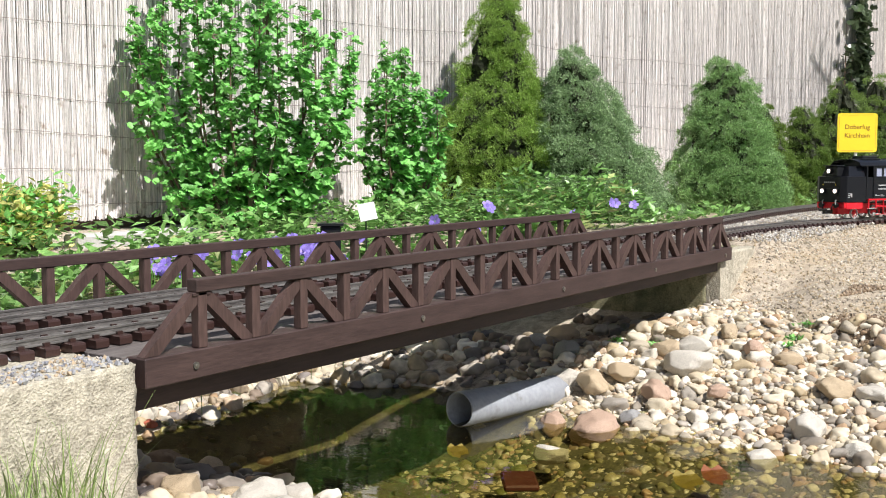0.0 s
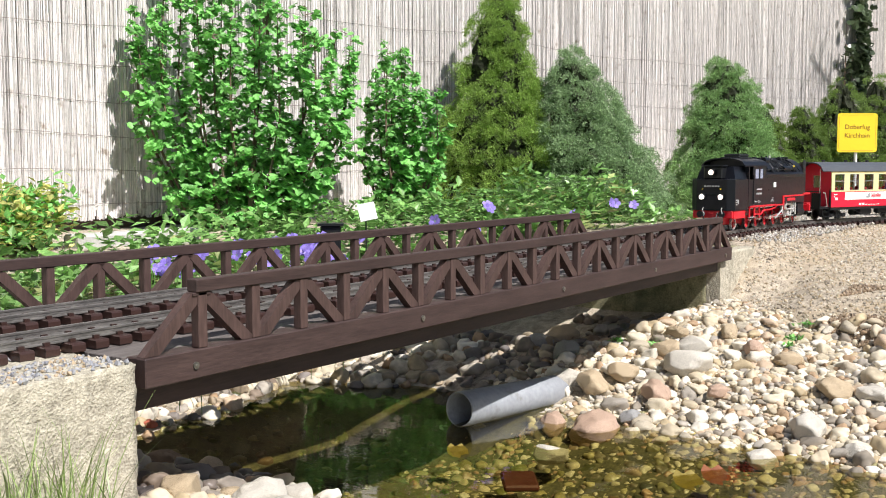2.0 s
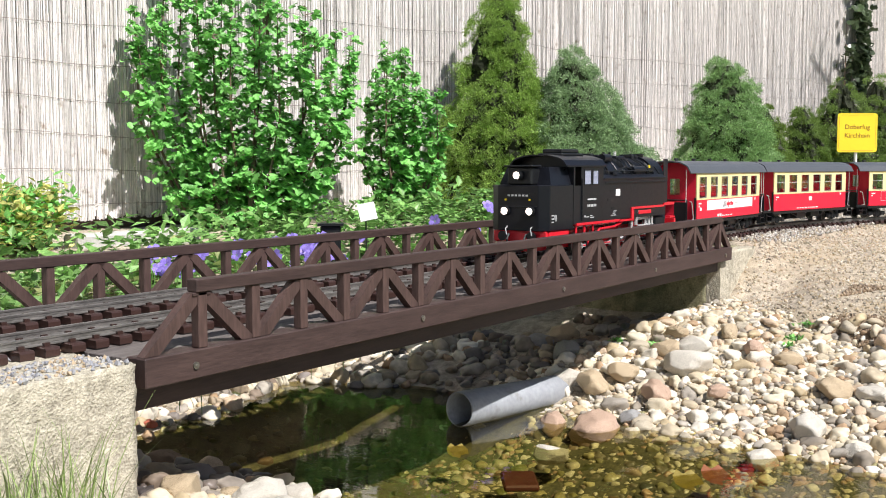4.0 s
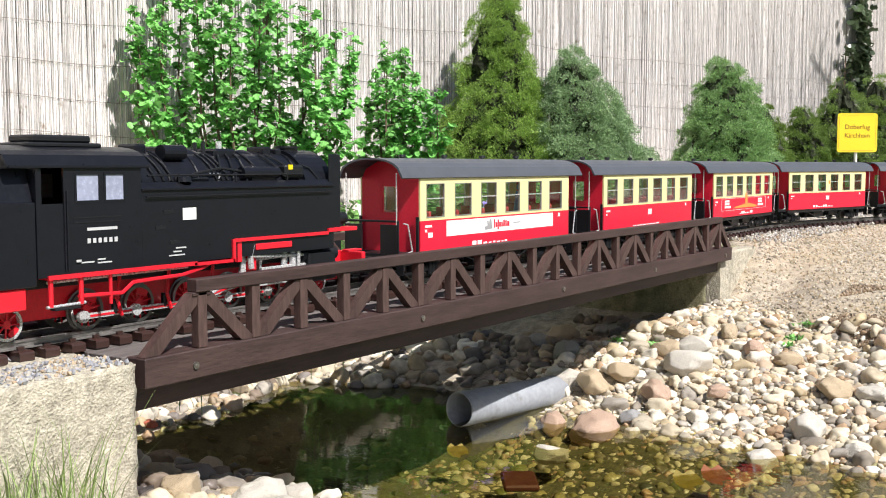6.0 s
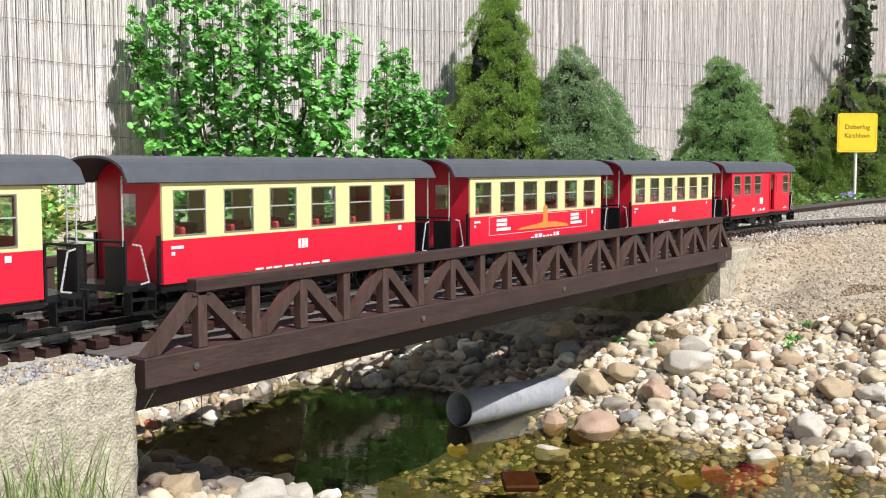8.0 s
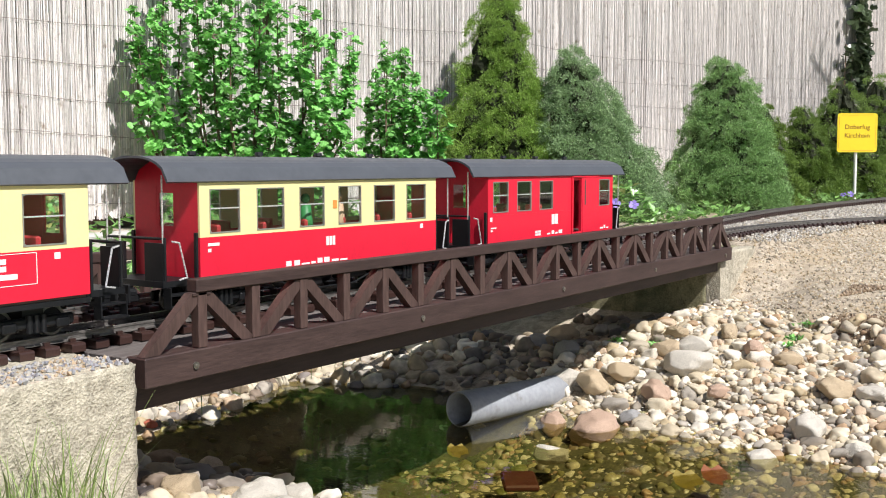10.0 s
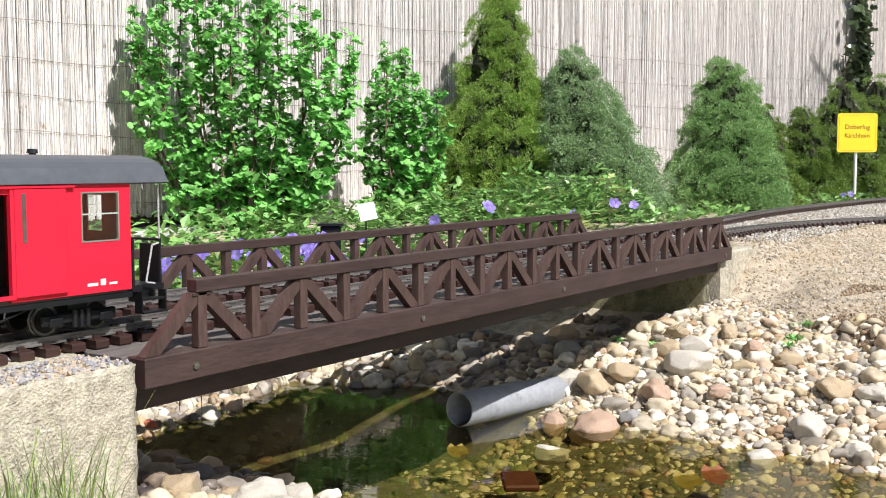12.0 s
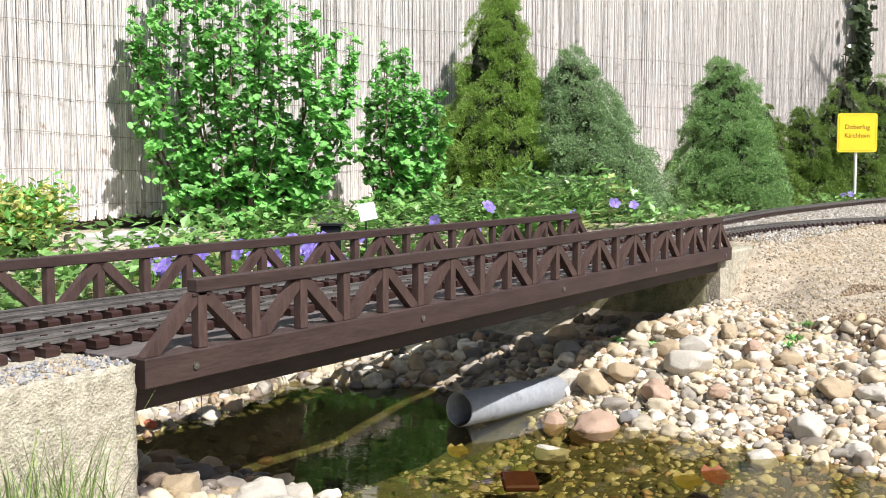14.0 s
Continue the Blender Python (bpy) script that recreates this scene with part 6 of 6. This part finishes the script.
def grass_tuft():
    r = random.Random(51)
    verts, faces = [], []
    for _ in range(300):
        x, y = r.uniform(-0.40, -0.19), r.uniform(-0.225, -0.145)
        z = ground_z(x, y)
        L, a = r.uniform(0.05, 0.16), r.uniform(0, 6.3)
        bend = Vector((math.cos(a), math.sin(a), 0)) * L * r.uniform(0.1, 0.6)
        wv = Vector((-math.sin(a), math.cos(a), 0)) * r.uniform(0.0008, 0.0016)
        o = len(verts)
        for k in range(5):
            f = k / 4
            p = Vector((x, y, z - 0.005)) + UP * L * f * (1 - 0.15 * f) + bend * f * f
            verts += [p - wv * (1 - f * 0.9), p + wv * (1 - f * 0.9)]
        faces += [(o + 2 * k, o + 2 * k + 1, o + 2 * k + 3, o + 2 * k + 2) for k in range(4)]
    tagged(mesh_part("grass", verts, faces, GRASS), "long green grass blades before the concrete wall", "grass", kind="stuff")


grass_tuft()

# ---- fence and small things ----
REED = material("dry_reed", (0.60, 0.545, 0.51), 0.75, vary=0.30, scale=4, fine=24, stretch=(50, 50, 5), tint=(0.74, 0.70, 0.675), island=0.30, patches=0.12, patch_colour=(0.33, 0.27, 0.22), patch_scale=26)
FENCE_BACK = material("dark_fence_backing", (0.42, 0.37, 0.33), 0.9, vary=0.4, scale=10, bump=0.004)
WIRE = material("binding_wire", (0.30, 0.27, 0.24), 0.5, 0.6, vary=0.3, scale=50)


def build_fence():
    r = random.Random(61)
    t = empty("reed_fence")
    tagged(t, "tall dry grey reed screen bound with wire", "fence")
    d = (FENCE_B - FENCE_A).normalized()
    nrm = Vector((d.y, -d.x, 0))
    part("backing", boxed((-4.5, 0.035, 0.115), (10.5, 0.06, 1.85), m=Matrix.Translation(FENCE_A) @ d.to_track_quat("X", "Z").to_matrix().to_4x4()), FENCE_BACK, t)
    # added dark strip, stands in for the shaded gap at the fence's foot
    part("plinth_board", boxed((-4.5, 0.033, -0.12), (10.5, 0.058, 0.1145), m=Matrix.Translation(FENCE_A) @ d.to_track_quat("X", "Z").to_matrix().to_4x4()), DARK_IN, t, "dark strip added to darken the gap under the reeds")
    verts, faces = [], []
    s = -4.5
    while s < 10.5:
        dense = -1.2 < s < 7.8
        s += r.uniform(0.0028, 0.0042) if dense else 0.016
        for layer in range(2 if dense else 1):
            rad = (r.uniform(0.0014, 0.0026) if layer == 0 else 0.0026) if dense else 0.008
            b = FENCE_A + d * (s + layer * 0.003) + nrm * (0.004 * noise.noise((s * 3, 0, 0)) + r.uniform(-0.001, 0.001) - layer * 0.004)
            z0, z1 = (0.022 if s < 0.75 else -0.012) + 0.03 * r.random() * r.random() + 0.012 * noise.noise((s * 4, 0, 7)) + (0.05 if r.random() < 0.04 else 0), 1.85
            lean = d * (r.gauss(0, 0.007) + 0.03 * noise.noise((s * 1.5, 3, 0)))
            mid = d * r.gauss(0, 0.004) + nrm * r.gauss(0, 0.002)
            o = len(verts)
            for f, z in ((0, z0), (0.35, z0 + 0.35 * (z1 - z0)), (1, z1)):
                c = b + lean * f + (mid if f == 0.35 else Vector())
                for k in range(4):
                    a = k * math.pi / 2 + 0.6
                    verts.append(c + (d * math.cos(a) + nrm * math.sin(a)) * rad + UP * z)
            for h in (0, 4):
                faces += [(o + h + k, o + h + (k + 1) % 4, o + h + 4 + (k + 1) % 4, o + h + 4 + k) for k in range(4)]
    tagged(mesh_part("reeds", verts, faces, REED, t, "dry grey-beige reeds"), kind="stuff")
    for z in (0.055, 0.155, 0.26, 0.365, 0.47, 0.575, 0.68):
        bm = bmesh.new()
        pts = [FENCE_A + d * q + nrm * 0.0065 + UP * (z + 0.012 * math.sin(q * 4.2 + z * 9) + 0.006 * noise.noise((q * 5, z, 1))) for q in np.arange(-1.5, 7.8, 0.06)]
        bent(bm, pts, 0.0008, 4)
        part("wire", bm, WIRE, t, "thin dark binding wire")


build_fence()

KERB = material("pale_kerb_stone", (0.50, 0.48, 0.44), 0.85, vary=0.25, scale=30, bump=0.003)
bm = boxed((0, 0, -0.06), (0.36, 0.06, 0.022), 0.006, m=Matrix.Translation((0.70, 1.00, 0)))
tagged(part("edging_stone", bm, KERB), "pale weathered edging stone in the bed", "stone")
bm = boxed((-0.45, 0, -0.06), (-0.01, 0.06, 0.0), 0.006, m=Matrix.Translation((0.70, 1.05, 0)))
tagged(part("edging_stone", bm, KERB), "pale edging stone half hidden by a shrub", "stone")


def card():
    t = empty("plant_label", Matrix.Translation((1.300, 0.668, 0.0)))
    tagged(t, "blank white plant card on a thin stake", "plant label")
    part("stake", rod(bmesh.new(), (0, 0, -0.05), (0, 0, 0.05), 0.0018, n=6), BLACK, t)
    m = Matrix.Translation((0, -0.004, 0.060)) @ Matrix.Rotation(radians(-42), 4, "Z") @ Matrix.Rotation(radians(-14), 4, "X") @ Matrix.Rotation(radians(-11), 4, "Y")
    part("card", boxed((-0.022, -0.001, -0.022), (0.022, 0.001, 0.022), 0.0004, m=m), WHITE, t, "plain white card")


card()
bm = boxed((-0.022, -0.02, -0.09), (0.022, 0.02, 0.045), 0.003, m=Matrix.Translation((0.985, 0.52, 0)) @ Matrix.Rotation(radians(-50), 4, "Z"))
box(bm, (-0.028, -0.026, 0.045), (0.028, 0.026, 0.050), Matrix.Translation((0.985, 0.52, 0)) @ Matrix.Rotation(radians(-50), 4, "Z"))
tagged(part("garden_lamp", bm, BLACK), "small black garden lamp in the bed", "lamp")


def town_sign():
    t = empty("town_sign", Matrix.Translation((4.969, 0.327, 0.0)) @ Matrix.Rotation(radians(-57), 4, "Z"))
    tagged(t, "yellow model town sign on a white post", "sign")
    part("post", rod(bmesh.new(), (0, 0, -0.03), (0, 0, 0.26), 0.0085, n=12), WHITE, t, "white round post")
    bm, ring = bmesh.new(), []
    for cx, cz, a0 in ((0.089, 0.429, 0), (-0.087, 0.429, 90), (-0.087, 0.257, 180), (0.089, 0.257, 270)):
        ring += [(cx + 0.014 * math.cos(radians(a0 + k * 15)), cz + 0.014 * math.sin(radians(a0 + k * 15))) for k in range(7)]
    prism(bm, ring, -0.014, -0.010, "y")
    board = part("board", bm, SIGN_YELLOW, t, "yellow board with rounded corners")
    rim = bmesh.new()
    for lo, hi in (((-0.082, 0.2510), (0.084, 0.2522)), ((-0.082, 0.4338), (0.084, 0.4350)), ((-0.0930, 0.262), (-0.0918, 0.424)), ((0.0938, 0.262), (0.0950, 0.424))):
        box(rim, (lo[0], -0.0150, lo[1]), (hi[0], -0.0138, hi[1]))
    part("border", rim, ORANGE, board, "thin orange border line")
    for text, z in (("Doberlug", 0.362), ("Kirchhain", 0.318)):
        cu = bpy.data.curves.new("lettering", "FONT")
        cu.body, cu.size, cu.align_x, cu.extrude = text, 0.034, "CENTER", 0.0004
        cu.materials.append(SIGN_INK)
        ob = new("lettering", cu)
        ob.parent = board
        ob.location, ob.rotation_euler = (0.0, -0.0146, z), (radians(90), 0, 0)


SIGN_YELLOW = material("sign_yellow", (0.92, 0.68, 0.03), 0.45, vary=0.04, scale=10)
SIGN_INK = material("sign_ink", (0.25, 0.10, 0.01), 0.6, vary=0.1)
town_sign()

# sunken slab and fallen leaves in the shallows
TILE = material("red_tile", (0.11, 0.028, 0.02), 0.5, vary=0.3, scale=40, bump=0.001)
for x, y, w, rz in ((0.344, -0.319, 0.066, 35),):
    bm = boxed((-w / 2, -w / 3, -0.004), (w / 2, w / 3, 0.004), 0.003, m=Matrix.Translation(sunk(x, y, WATER_Z - 0.020)) @ Matrix.Rotation(radians(rz), 4, "Z") @ Matrix.Scale(HOLLOW, 4))
    tagged(part("sunken_tile", bm, TILE), "dark red tile lying under the water", "tile")
LEAF_RED, LEAF_YELLOW = leaf_material("fallen_red_leaf", (0.26, 0.07, 0.03), (0.34, 0.12, 0.05)), leaf_material("fallen_yellow_leaf", (0.34, 0.25, 0.04), (0.42, 0.32, 0.07))
for x, y, s, mat, words in ((0.439, -0.523, 0.038, LEAF_RED, "reddish fallen leaf in the shallow water"), (0.400, -0.502, 0.038, LEAF_YELLOW, "yellow fallen leaf in the shallow water"),
                            (0.36, -0.20, 0.03, LEAF_YELLOW, "small yellow fallen leaf in the water")):
    v, f = leaf_cloud([(sunk(x, y, WATER_Z - 0.006), Vector((0.8, -0.5, 0.10)), s * HOLLOW, -0.45)], LOBED)
    tagged(mesh_part("fallen_leaf", v, f, mat), words, "leaf")


def weed(x, y, size, seed):
    r = random.Random(seed)
    t = empty("weed", Matrix.Translation(sunk(x, y, ground_z(x, y))))
    tagged(t, "small green weed sprouting between the pebbles", "weed", group="weeds on the bank")
    spots = [(Vector((r.gauss(0, size * 0.4), r.gauss(0, size * 0.4), r.uniform(0.008, size * 0.7))), Vector((r.gauss(0, 1), r.gauss(0, 1), r.uniform(0, 1.5))), size * r.uniform(0.4, 0.8), r.uniform(-0.6, 0.6)) for _ in range(26)]
    tagged(mesh_part("leaves", *leaf_cloud(spots, OVAL), BUSH_LEAF, t), kind="stuff")


for x, y, s, k in ((0.985, -0.235, 0.020, 71), (1.02, -0.30, 0.020, 72), (1.16, -0.43, 0.024, 73), (1.08, -0.44, 0.018, 74), (1.35, -0.40, 0.022, 75), (0.99, -0.16, 0.018, 76)):
    weed(x, y, s, k)


# ---- the train's run ----
RUN = [(0.0, 2.800), (1.0, 2.350), (2.0, 1.945), (3.0, 1.482), (5.3, 0.136), (5.7, -0.093), (6.5, -0.528), (7.0, -0.808), (7.5, -1.085),
       (8.2, -1.508), (11.0, -3.210), (12.2, -3.94), (14.0, -5.03)]


def front_at(t):
    """Where the engine's leading corner is along the track."""
    if t < 0:
        return RUN[0][1] - 0.45 * t
    for (a, p), (b, q) in zip(RUN, RUN[1:]):
        if t <= b:
            return p + (q - p) * (t - a) / (b - a)
    return RUN[-1][1] - 0.606 * (t - 14)


def eased(t):
    return sum(front_at(t + k * 0.12) for k in (-2, -1, 0, 1, 2)) / 5


def car_pose(s, a, b):
    """A vehicle whose leading corner is at s rides on two pivots, a and b metres behind it."""
    p, q = track_at(s + a)[0], track_at(s + b)[0]
    u = (q - p).normalized()
    return Matrix.Translation(p - u * a) @ Matrix.Rotation(math.atan2(u.y, u.x), 4, "Z")


def motions():
    times = [i * 0.2 for i in range(71)]
    for ob, off, a, b in CARS:
        walk(ob, [(t, car_pose(eased(t) + off, a, b)) for t in times])
    ticks = [i / 30 for i in range(421)]
    gone = [eased(t) - eased(0) for t in ticks]
    for ws, x, r in WHEELS:
        walk(ws, [(t, Matrix.Translation((x, 0, r)) @ Matrix.Rotation(g / r, 4, "Y")) for t, g in zip(ticks, gone)])
    crank, r = 0.0105, 0.0212
    for ob, kind, d in RODS:
        rows = []
        for t, g in zip(ticks, gone):
            an = g / r + (0 if d < 0 else math.pi / 2) + 2.2
            px, pz = crank * math.cos(an), r - crank * math.sin(an)
            if kind == 0:
                m = Matrix.Translation((0.325 + px, d * 0.0290, pz))
            else:
                head = 0.325 + px + math.sqrt(0.118 ** 2 - (0.036 - pz) ** 2)
                if kind == 1:
                    m = Matrix.Translation((0.325 + px, d * 0.0345, pz)) @ Matrix.Rotation(-math.atan2(0.036 - pz, head - 0.325 - px), 4, "Y")
                else:
                    m = Matrix.Translation((head, 0, 0))
            rows.append((t, m))
        walk(ob, rows)


motions()
